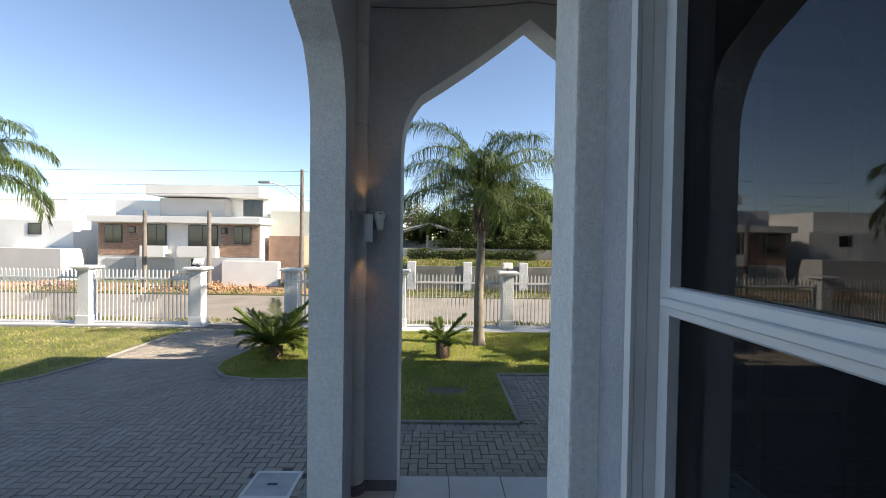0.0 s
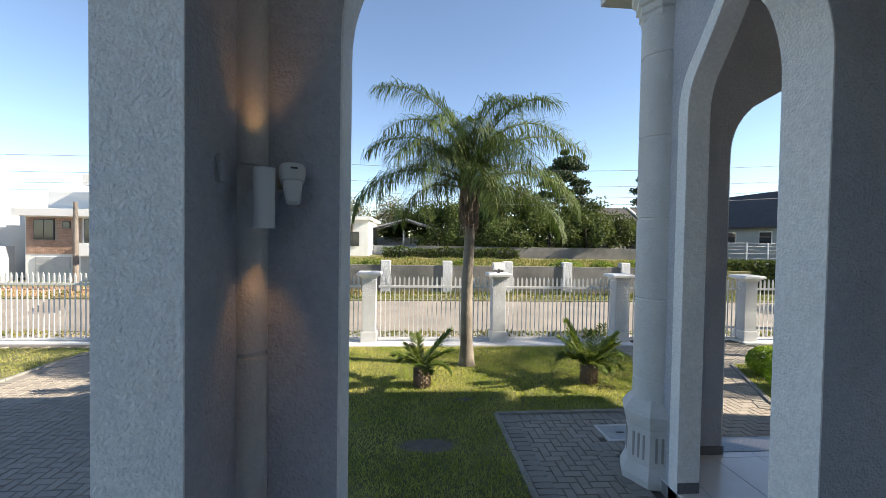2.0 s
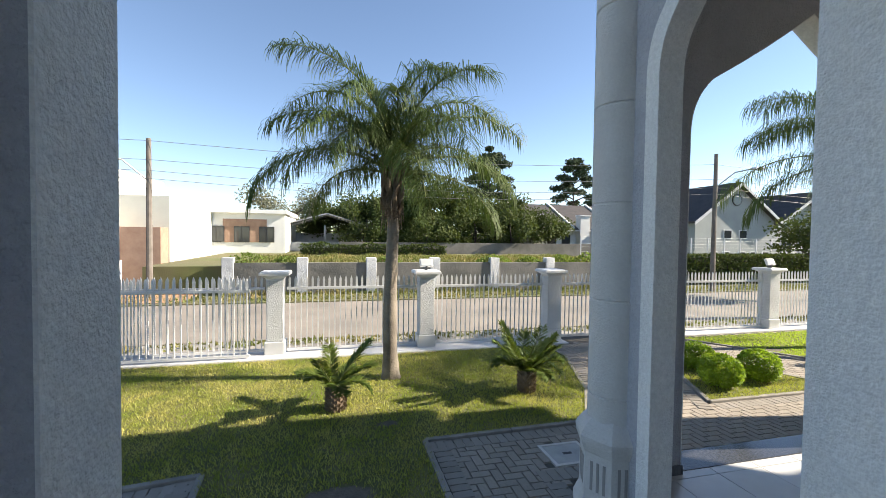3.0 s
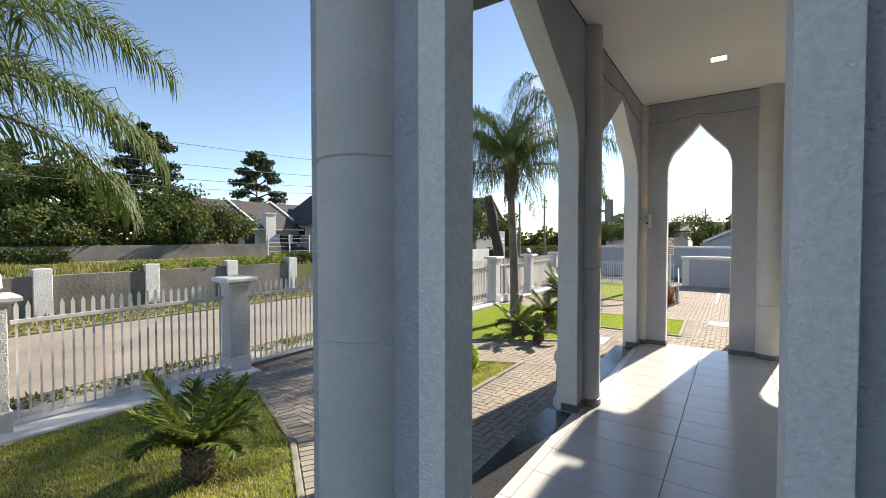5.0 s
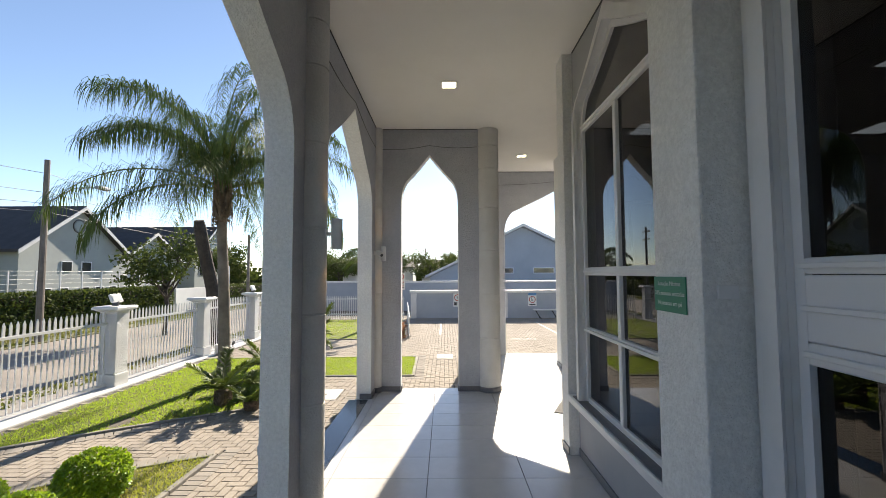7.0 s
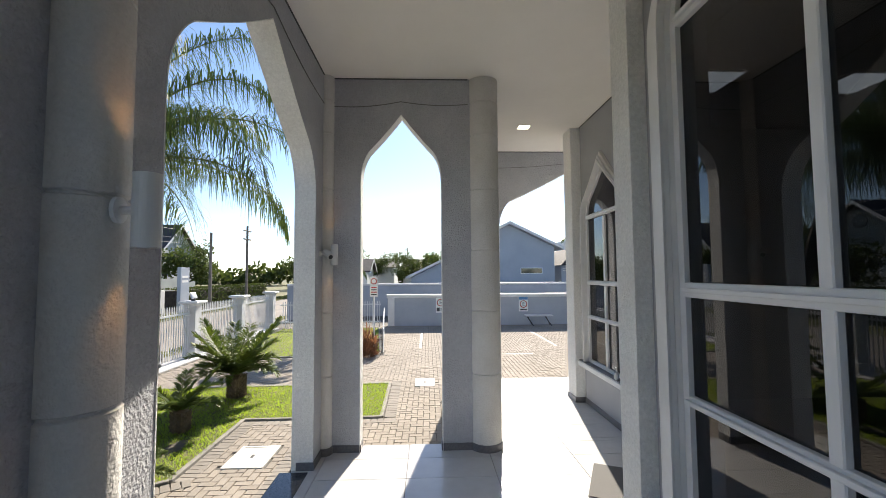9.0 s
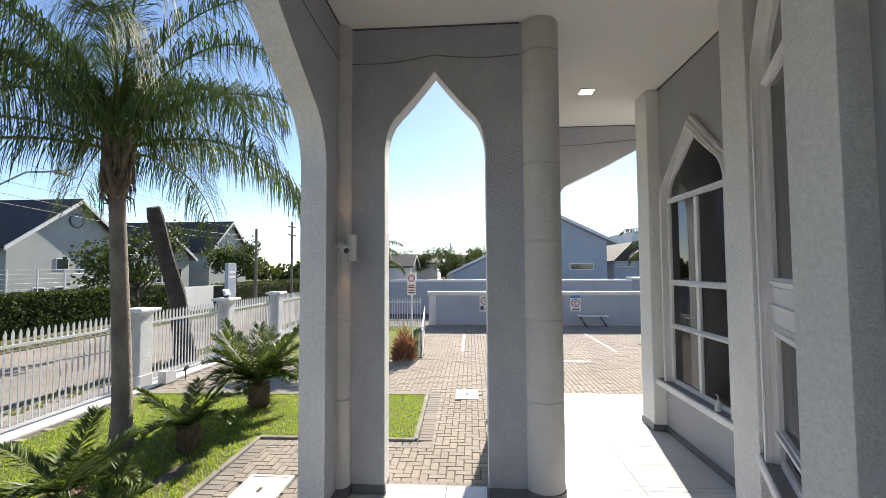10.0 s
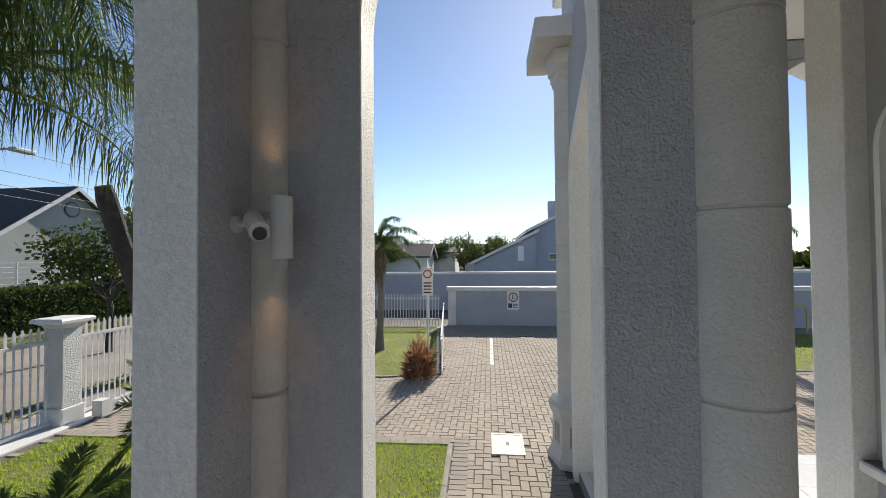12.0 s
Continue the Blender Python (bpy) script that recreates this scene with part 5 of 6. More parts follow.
def alarm_sensor(x, y, z):
    """Hooded wall sensor: a tapered, rounded body under a wider visor, tilted on a short arm."""
    c = holder("alarm_sensor", (x, y, z), "white hooded alarm sensor tilted on a wall bracket", "alarm sensor")
    part("mount", bx(-0.022, 0.022, -0.012, -0.001, -0.035, 0.035, bev=0.004), CAMWHITE, c)
    part("arm", tube(bmesh.new(), [(0, -0.012, 0), (0, -0.04, 0.004), (0.004, -0.062, 0.004)], 0.012, 8), CAMWHITE, c)
    tilt = Matrix.Translation((0.006, -0.082, 0)) @ Euler((radians(-20), 0, radians(24))).to_matrix().to_4x4()

    def loft(rows):
        bm = bmesh.new()
        rings = []
        for zz, hw, hd, oy in rows:
            rings.append([bm.verts.new((hw * math.copysign(abs(math.cos(q)) ** 0.7, math.cos(q)), oy + hd * math.copysign(abs(math.sin(q)) ** 0.7, math.sin(q)), zz)) for q in (2 * math.pi * i / 20 for i in range(20))])
        for p, q in zip(rings, rings[1:]):
            for i in range(20):
                bm.faces.new((p[i], p[(i + 1) % 20], q[(i + 1) % 20], q[i]))
        bm.faces.new(rings[0])
        bm.faces.new(rings[-1])
        bmesh.ops.transform(bm, matrix=tilt, verts=bm.verts)
        return bm
    body = part("body", loft([(-0.082, 0.018, 0.012, 0), (-0.078, 0.026, 0.020, 0), (-0.03, 0.034, 0.027, 0), (0.03, 0.041, 0.031, 0), (0.064, 0.043, 0.031, 0), (0.074, 0.034, 0.024, 0)]), CAMWHITE, c, smooth=True)
    part("hood", loft([(0.012, 0.0455, 0.036, -0.004), (0.04, 0.052, 0.044, -0.012), (0.07, 0.052, 0.044, -0.014), (0.082, 0.044, 0.036, -0.010), (0.086, 0.028, 0.022, -0.006)]), CAMWHITE, body, "white rounded visor", smooth=True)
    slot = bx(-0.013, 0.013, -0.060, -0.054, 0.048, 0.054)
    bmesh.ops.transform(slot, matrix=tilt, verts=slot.verts)
    part("slot", slot, INK, body, "dark slot")


wall_lamp(0.515, 5.235, 2.385, (0.6, -1), 0.235, 0.040)
alarm_sensor(0.645, 5.3085, 2.445)
thing("junction_box", bx(0.435, 0.452, 5.03, 5.12, 2.43, 2.53, bev=0.004), PLASTER, "flat grey junction box painted over on the wall", "junction box")
thing("cable_clip_box", bx(0.575, 0.612, 5.27, 5.3085, 2.43, 2.53, bev=0.004), YELLOWED, "yellowed plastic box beside the lamp", "junction box")
wall_lamp(11.43, 7.545, 2.46, (-1, -1), 0.26, 0.045)
bullet_camera(11.28, 7.6335, 2.47, (-0.55, -0.5, -0.35), (0, -1))
wall_lamp(7.70, 7.478, 2.47, (0.15, -1), 0.28, 0.05)
wall_lamp(15.06, 5.0, 2.46, (1, 0), 0.26, 0.045)


def downlight(x, y, s=0.11):
    d = holder("ceiling_light", (x, y, CEIL), "square recessed ceiling light, lit pale yellow", "ceiling light", "porch ceiling lights")
    o = [(-s, -s), (s, -s), (s, s), (-s, s)]
    i2 = [(a * 0.85, b * 0.85) for a, b in o]
    part("frame", prism(o, [i2], -0.012, -0.001, FLAT), FRAME, d)
    part("diffuser", bx(-s * 0.84, s * 0.84, -s * 0.84, s * 0.84, -0.006, -0.002), PANEL, d, "glowing diffuser")


for x, y in ((9.67, 6.31), (13.3, 4.62), (5.9, 6.31), (1.9, 4.4)):
    downlight(x, y)

ROOMPANEL = bpy.data.materials.new("room_panel")
ROOMPANEL.use_nodes = True
rp = ROOMPANEL.node_tree.nodes["Principled BSDF"]
rp.inputs["Emission Color"].default_value = (0.85, 1.0, 0.95, 1)
rp.inputs["Emission Strength"].default_value = 0.55
for x in (3.6, 6.2, 8.8, 11.4):
    for y in (-1.6, 0.6, 2.6):
        d = holder("room_light", (x, y, 4.72), "square white panel light hung inside the room", "ceiling light", "room panel lights")
        part("frame", bx(-0.31, 0.31, -0.31, 0.31, 0.0, 0.028), FRAME, d)
        part("diffuser", bx(-0.29, 0.29, -0.29, 0.29, -0.006, -0.001), ROOMPANEL, d, "glowing diffuser")

# cable run along the walls under the ceiling
CABLE = mat("grey_cable", (0.16, 0.16, 0.16), 0.6)


def cable(pts, label="thin grey cable fixed along the wall", r=0.006):
    thing("cable", tube(bmesh.new(), pts, r, 6), CABLE, label, "cable")


def sag(p, q, n=8, s=0.03):
    p, q = Vector(p), Vector(q)
    return [p.lerp(q, i / n) - Vector((0, 0, s * math.sin(math.pi * i / n))) for i in range(n + 1)]


cable(sag((XE0 - 0.007, 5.78, 4.44), (XE0 - 0.007, 6.66, 4.47)) + sag((XE0 - 0.007, 6.66, 4.47), (XE0 - 0.007, 7.52, 4.40))[1:])
cable(sag((11.4, YN0 - 0.007, 4.40), (9.64, YN0 - 0.007, 4.52), 8, 0.05) + sag((9.64, YN0 - 0.007, 4.52), (8.10, YN0 - 0.007, 4.42), 8, 0.05)[1:])
cable(sag((0.55, YA0 - 0.007, 4.36), (1.97, YA0 - 0.007, 4.44)) + sag((1.97, YA0 - 0.007, 4.44), (3.6, YA0 - 0.007, 4.40))[1:])
cable(sag((XB0 - 0.007, 5.3, 4.42), (XB0 - 0.007, 3.04, 4.56), 8, 0.04))
# dark strips stand in for the shade in the gap between ceiling and walls
GAP_SHADE = mat("ceiling_gap_shade", (0.10, 0.10, 0.10), 0.9)
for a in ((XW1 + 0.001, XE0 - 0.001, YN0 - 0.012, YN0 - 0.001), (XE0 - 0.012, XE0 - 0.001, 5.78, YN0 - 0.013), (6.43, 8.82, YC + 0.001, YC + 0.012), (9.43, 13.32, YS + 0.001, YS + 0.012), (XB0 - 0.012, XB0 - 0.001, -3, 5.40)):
    thing("trim", bx(*a, CEIL - 0.014, CEIL - 0.001), GAP_SHADE, "dark strip painted for the shadow gap at the ceiling edge", "trim", kind="structure")

GREEN = mat("green_sign", (0.03, 0.22, 0.13), 0.4)
LETTER = mat("pale_letters", (0.62, 0.70, 0.66), 0.5)
REDP = mat("sign_red", (0.45, 0.04, 0.03), 0.5)
BLUEP = mat("sign_blue", (0.05, 0.20, 0.45), 0.5)
SIGNW = mat("sign_white", (0.75, 0.74, 0.71), 0.5)


def letters(body, size, place, turn, material, parent, label=""):
    cu = bpy.data.curves.new("lettering", 'FONT')
    cu.body, cu.size, cu.align_x, cu.align_y = body, size, 'CENTER', 'CENTER'
    cu.extrude = 0.0006
    cu.materials.append(material)
    tmp = bpy.data.objects.new("lettering_tmp", cu)
    scene.collection.objects.link(tmp)
    me = bpy.data.meshes.new_from_object(tmp.evaluated_get(bpy.context.evaluated_depsgraph_get()))
    bpy.data.objects.remove(tmp)
    ob = new("lettering", me)
    if not me.materials:
        me.materials.append(material)
    ob.parent = parent
    ob.location = place
    ob.rotation_euler = turn
    return tagged(ob, label)


pl = holder("capacity_sign", (6.25, 5.10, 1.98), "green wall sign with the seating capacity in pale letters", "sign")
part("plate", bx(-0.165, 0.165, 0.001, 0.008, -0.10, 0.10, bev=0.002), GREEN, pl)
for i, t in enumerate(("Lotação Máxima", "315 pessoas sentadas", "14 pessoas em pé")):
    letters(t, 0.036, (0, 0.0095, 0.06 - 0.055 * i), (radians(90), 0, radians(180)), LETTER, pl)
thing("wall_plate", bx(5.948 - 0.012, 5.949, 4.93, 5.03, 1.97, 2.04, bev=0.003), FRAME, "small white blank wall plate", "wall plate")
bt = holder("soap_bottle", (11.95, 3.70, 0.733), "small clear pump bottle standing on the window sill", "bottle")
part("body", lathe(bmesh.new(), [(0.03, 0), (0.034, 0.01), (0.034, 0.09), (0.012, 0.11), (0.012, 0.12)], 0, 0, 14), LENS, bt)
part("pump", tube(bmesh.new(), [(0, 0, 0.12), (0, 0, 0.16), (0.04, 0, 0.16)], 0.006, 8), FRAME, bt, "white pump")
MATDIR = Matrix.Translation((11.05, 4.40, 0)) @ Matrix.Rotation(math.atan2(0.43, -0.9), 4, 'Z')
mb = bx(0.0, 0.78, 0.0, 0.48, 0.001, 0.012, bev=0.004)
bmesh.ops.transform(mb, matrix=MATDIR, verts=mb.verts)
thing("door_mat", mb, speckle(vary(mat("mat_fibre", (0.16, 0.155, 0.15), 0.95), (0.10, 0.10, 0.10), 60), 90, 0.3), "grey fibre door mat lying on the tiles", "door mat")


def parking_sign(x, y, z, w, h, blue):
    s = holder("parking_sign", (x, y, z), "white parking sign with red ring on the yard wall", "sign", "parking signs")
    part("plate", bx(-0.008, -0.001, -w / 2, w / 2, -h / 2, h / 2, bev=0.002), SIGNW, s)
    zc = h * (0.0 if blue else 0.18)
    ring = bmesh.new()
    n = 28
    ro, ri = w * 0.40, w * 0.31
    for i in range(n):
        a, b = 2 * math.pi * i / n, 2 * math.pi * (i + 1) / n
        q = [ring.verts.new((-0.0095, r * math.cos(t), zc + r * math.sin(t))) for r, t in ((ri, a), (ro, a), (ro, b), (ri, b))]
        ring.faces.new(q)
    bmesh.ops.solidify(ring, geom=ring.faces[:], thickness=0.0008)
    part("ring", ring, REDP, s, "red ring")
    letters("E", w * 0.55, (-0.010, 0, zc), (radians(90), 0, radians(-90)), INK, s)
    if blue:
        part("band", bx(-0.0105, -0.0085, -w * 0.48, w * 0.48, h * 0.30, h * 0.48), BLUEP, s, "blue band")
        part("text_bar", bx(-0.0105, -0.0085, -w * 0.36, w * 0.36, -h * 0.42, -h * 0.34), INK, s)
    else:
        part("badge", bx(-0.0105, -0.0085, w * 0.1, w * 0.42, -h * 0.40, -h * 0.16), INK, s, "dark blue access badge")
        for k in range(3):
            part("text_bar", bx(-0.0105, -0.0085, -w * 0.42, w * 0.02, -h * (0.22 + 0.08 * k), -h * (0.19 + 0.08 * k)), INK, s)


# ---------- the east yard ----------
YWALL = bump(vary(mat("blue_grey_wall_paint", (0.36, 0.39, 0.44), 0.8), (0.30, 0.33, 0.38), 0.9), 20, 0.2, 0.01)
yw = thing("yard_wall", bx(25.0, 25.25, -7, 8.1, -0.3, 1.12), YWALL, "blue-grey plastered yard wall", "wall", kind="structure")
part("coping", bx(24.93, 25.32, -7, 8.15, 1.121, 1.27, bev=0.015), FWHITE, yw, "white coping")
for y in (7.95, 3.4, -1.2):
    part("post", bx(24.95, 24.999, y - 0.14, y + 0.14, -0.13, 1.12), FWHITE, yw, "white pilaster strip")
parking_sign(24.998, 5.75, 0.78, 0.42, 0.66, False)
parking_sign(24.998, 2.02, 0.80, 0.42, 0.66, True)
thing("back_wall", bx(29.5, 29.7, -8, 14, -0.3, 1.55), YWALL, "blue-grey boundary wall with a white top", "wall", kind="structure")
thing("back_wall_coping", bx(29.45, 29.75, -8, 14, 1.552, 1.66, bev=0.01), FWHITE, "white coping of the boundary wall", "coping", kind="structure")
gr = thing("drain_grate", bx(22.6, 22.95, 5.3, 5.75, -0.119, -0.112), DARKMETAL, "dark steel drain grate in the pavers", "drain")
ns = holder("no_parking_sign", (18.25, 7.86, -0.12), "tall white street sign with a red ring on a thin post", "sign")
part("post", tube(bmesh.new(), [(0, 0, 0), (0, 0, 2.25)], 0.022, 10), FRAMELAMP, ns)
np_ = part("plate", bx(-0.03, -0.024, -0.11, 0.11, 1.68, 2.25, bev=0.002), SIGNW, ns)
ring = bmesh.new()
for i in range(24):
    a, b = 2 * math.pi * i / 24, 2 * math.pi * (i + 1) / 24
    ring.faces.new([ring.verts.new((-0.032, r * math.cos(t), 2.12 + r * math.sin(t))) for r, t in ((0.065, a), (0.09, a), (0.09, b), (0.065, b))])
part("ring", ring, REDP, np_, "red ring")
for k in range(4):
    part("text_bar", bx(-0.033, -0.031, -0.08, 0.08, 1.73 + 0.065 * k, 1.76 + 0.065 * k), REDP if k % 2 else INK, np_)
rl = holder("low_railing", (0, 0, 0), "low white steel railing beside the yard drive", "railing")
RA, RB = Vector((18.5, 7.62, -0.12)), Vector((24.9, 8.25, -0.12))
for z in (0.06, 0.72, 0.80):
    part("rail", tube(bmesh.new(), [RA + Vector((0, 0, z)), RB + Vector((0, 0, z))], 0.02, 6), FWHITE, rl)
BALUSTER = done("baluster", tube(bmesh.new(), [(0, 0, 0), (0, 0, 0.72)], 0.011, 6), FWHITE)
for i in range(60):
    o = part("baluster", BALUSTER, None, rl)
    o.location = RA.lerp(RB, (i + 0.5) / 60)
yf = holder("yard_fence", (24.9, 8.4, -0.12), "white picket fence closing the yard lawn", "fence")
for z in (0.2, 0.95):
    part("rail", bx(-0.02, 0.02, 0, 4.4, z, z + 0.05), FWHITE, yf)
YP = done("picket", bx(-0.01, 0.01, -0.014, 0.014, 0, 1.12), FWHITE)
for i in range(40):
    o = part("picket", YP, None, yf)
    o.location = (0, 0.05 + i * 0.108, 0)
# store with louvred doors, hoops and bench
st = holder("utility_store", (25.6, -1.7, -0.12), "small blue-grey utility store with white louvred doors", "shed")
part("wall", bx(-0.55, 1.2, -1.3, 0.75, 0, 1.85), YWALL, st)
part("roof", bx(-0.75, 1.4, -1.45, 0.95, 1.851, 1.95, bev=0.01), FWHITE, st, "white slab roof")
for y0, y1 in ((-1.15, -0.42), (-0.40, 0.33)):
    d = part("door", bx(-0.59, -0.551, y0, y1, 0.05, 1.72), FWHITE, st, "white louvred door")
    for k in range(18):
        part("slat", bx(-0.605, -0.591, y0 + 0.05, y1 - 0.05, 0.12 + 0.088 * k, 0.17 + 0.088 * k), FWHITE, d)
part("sign", bx(-0.62, -0.606, -0.1, 0.2, 1.2, 1.3), REDP, st, "small red notice")
fe = holder("fire_extinguisher", (25.0, -0.8, 0.85), "red fire extinguisher hung on the store corner", "fire extinguisher")
part("cylinder", lathe(bmesh.new(), [(0.06, 0), (0.065, 0.02), (0.065, 0.36), (0.03, 0.43), (0.02, 0.46)], -0.07, 0, 14), REDP, fe)
part("bracket", bx(-0.01, 0.049, -0.03, 0.03, 0.1, 0.16), DARKMETAL, fe)
YEL = vary(mat("yellow_pipe", (0.55, 0.40, 0.10), 0.5), (0.45, 0.36, 0.15), 6)
for y in (-1.6, -2.9):
    hp = thing("hoop_barrier", tube(bmesh.new(), [(24.2, y - 0.5, -0.12), (24.2, y - 0.5, 0.62), (24.2, y - 0.38, 0.74), (24.2, y + 0.38, 0.74), (24.2, y + 0.5, 0.62), (24.2, y + 0.5, -0.12)], 0.035, 10), YEL, "yellow tubular steel hoop barrier", "barrier", "hoop barriers")
# Bench form stands in for a folded thing against the yard wall
bn = holder("bench", (24.6, 1.45, -0.12), "weathered grey folded thing against the yard wall, built as a bench", "bench")
part("seat", bx(-0.2, 0.2, -0.6, 0.6, 0.42, 0.47, bev=0.01), FRAMELAMP, bn)
for y in (-0.4, 0.4):
    lg = bmesh.new()
    tube(lg, [(-0.15, y - 0.15, 0), (0.1, y + 0.1, 0.42)], 0.02, 6)
    part("leg", lg, DARKMETAL, bn)
    lg = bmesh.new()
    tube(lg, [(0.12, y - 0.15, 0), (-0.1, y + 0.1, 0.42)], 0.02, 6)
    part("leg", lg, DARKMETAL, bn)

# ---------- neighbouring houses ----------
HWHITE = vary(mat("house_white", (0.76, 0.76, 0.74), 0.8), (0.66, 0.66, 0.65), 0.6)
HGREY = vary(mat("house_grey", (0.50, 0.50, 0.50), 0.8), (0.44, 0.44, 0.44), 0.6)
HCREAM = vary(mat("house_cream", (0.60, 0.60, 0.53), 0.8), (0.52, 0.52, 0.46), 0.6)
# Pale wall paint darkened; the shade on these houses is in the colour
HSHADED = vary(mat("house_wall_shaded", (0.34, 0.37, 0.36), 0.8), (0.29, 0.31, 0.31), 0.6)
HBLUE = vary(mat("house_blue_grey", (0.36, 0.40, 0.46), 0.8), (0.31, 0.35, 0.41), 0.6)
ROOFT = bump(vary(mat("dark_roof_tiles", (0.055, 0.05, 0.052), 0.8), (0.035, 0.032, 0.034), 2), 5, 0.4, 0.04)
HGLASS = mat("house_glass", (0.03, 0.035, 0.04), 0.06, spec=0.8)
SHUT = vary(mat("grey_shutter", (0.45, 0.46, 0.47), 0.6), (0.38, 0.39, 0.4), 2)
BRICK = vary(mat("red_brick", (0.46, 0.30, 0.22), 0.9), (0.36, 0.22, 0.16), 2.5, obj=0.18, island=0.25)
MORTAR = mat("mortar", (0.36, 0.29, 0.24), 0.95)
DKFRAME = mat("dark_window_frame", (0.03, 0.03, 0.032), 0.4)


def face_window(parent, x0, x1, z0, z1, y, facing=-1, split=2, frame=DKFRAME):
    w = part("window", bx(x0, x1, min(y, y + facing * 0.04), max(y, y + facing * 0.04), z0, z1), frame, parent, "framed window")
    n = split
    for i in range(n):
        a = x0 + 0.05 + (x1 - x0 - 0.05) * i / n
        b = x0 + (x1 - x0 - 0.05) * (i + 1) / n
        part("pane", bx(a, b, min(y + facing * 0.041, y + facing * 0.05), max(y + facing * 0.041, y + facing * 0.05), z0 + 0.05, z1 - 0.05), HGLASS, w)
    return w


def side_window(parent, y0, y1, z0, z1, x, facing=-1, frame=FRAME):
    w = part("window", bx(min(x, x + facing * 0.04), max(x, x + facing * 0.04), y0, y1, z0, z1), frame, parent, "framed window")
    part("pane", bx(min(x + facing * 0.041, x + facing * 0.05), max(x + facing * 0.041, x + facing * 0.05), y0 + 0.06, y1 - 0.06, z0 + 0.06, z1 - 0.06), HGLASS, w)
    return w


BRICKME = done("brick", bx(-0.115, 0.115, -0.02, 0.0, -0.03, 0.03), BRICK)


def brick_panel(parent, x0, x1, z0, z1, y, holes, singles):
    """Brick cladding: some bricks are single pieces, the rest are joined."""
    pan = part("brick_cladding", bx(x0, x1, y - 0.012, y - 0.001, z0, z1), MORTAR, parent, "reddish brick cladding")
    verts, faces, made = [], [], 0
    rows = int((z1 - z0) / 0.07)
    for k in range(rows):
        z = z0 + 0.035 + k * 0.07
        x = x0 + (0.125 if k % 2 else 0.0) + 0.12
        while x < x1 - 0.12:
            if not any(a - 0.1 < x < b + 0.1 and c < z < d for a, b, c, d in holes):
                if made < singles:
                    o = part("brick", BRICKME, None, pan)
                    o.location = (x, y - 0.008, z)
                    made += 1
                else:
                    n = len(verts)
                    verts += [(x + sx * 0.115, y - 0.008 - dy, z + sz * 0.03) for dy in (0, 0.02) for sx, sz in ((-1, -1), (1, -1), (1, 1), (-1, 1))]
                    faces += [tuple(n + q for q in f) for f in ((4, 5, 6, 7), (0, 1, 5, 4), (1, 2, 6, 5), (2, 3, 7, 6), (3, 0, 4, 7))]
            x += 0.25
    if verts:
        tagged(part("brickwork", soup("brickwork", verts, faces, BRICK), None, pan), kind="stuff")


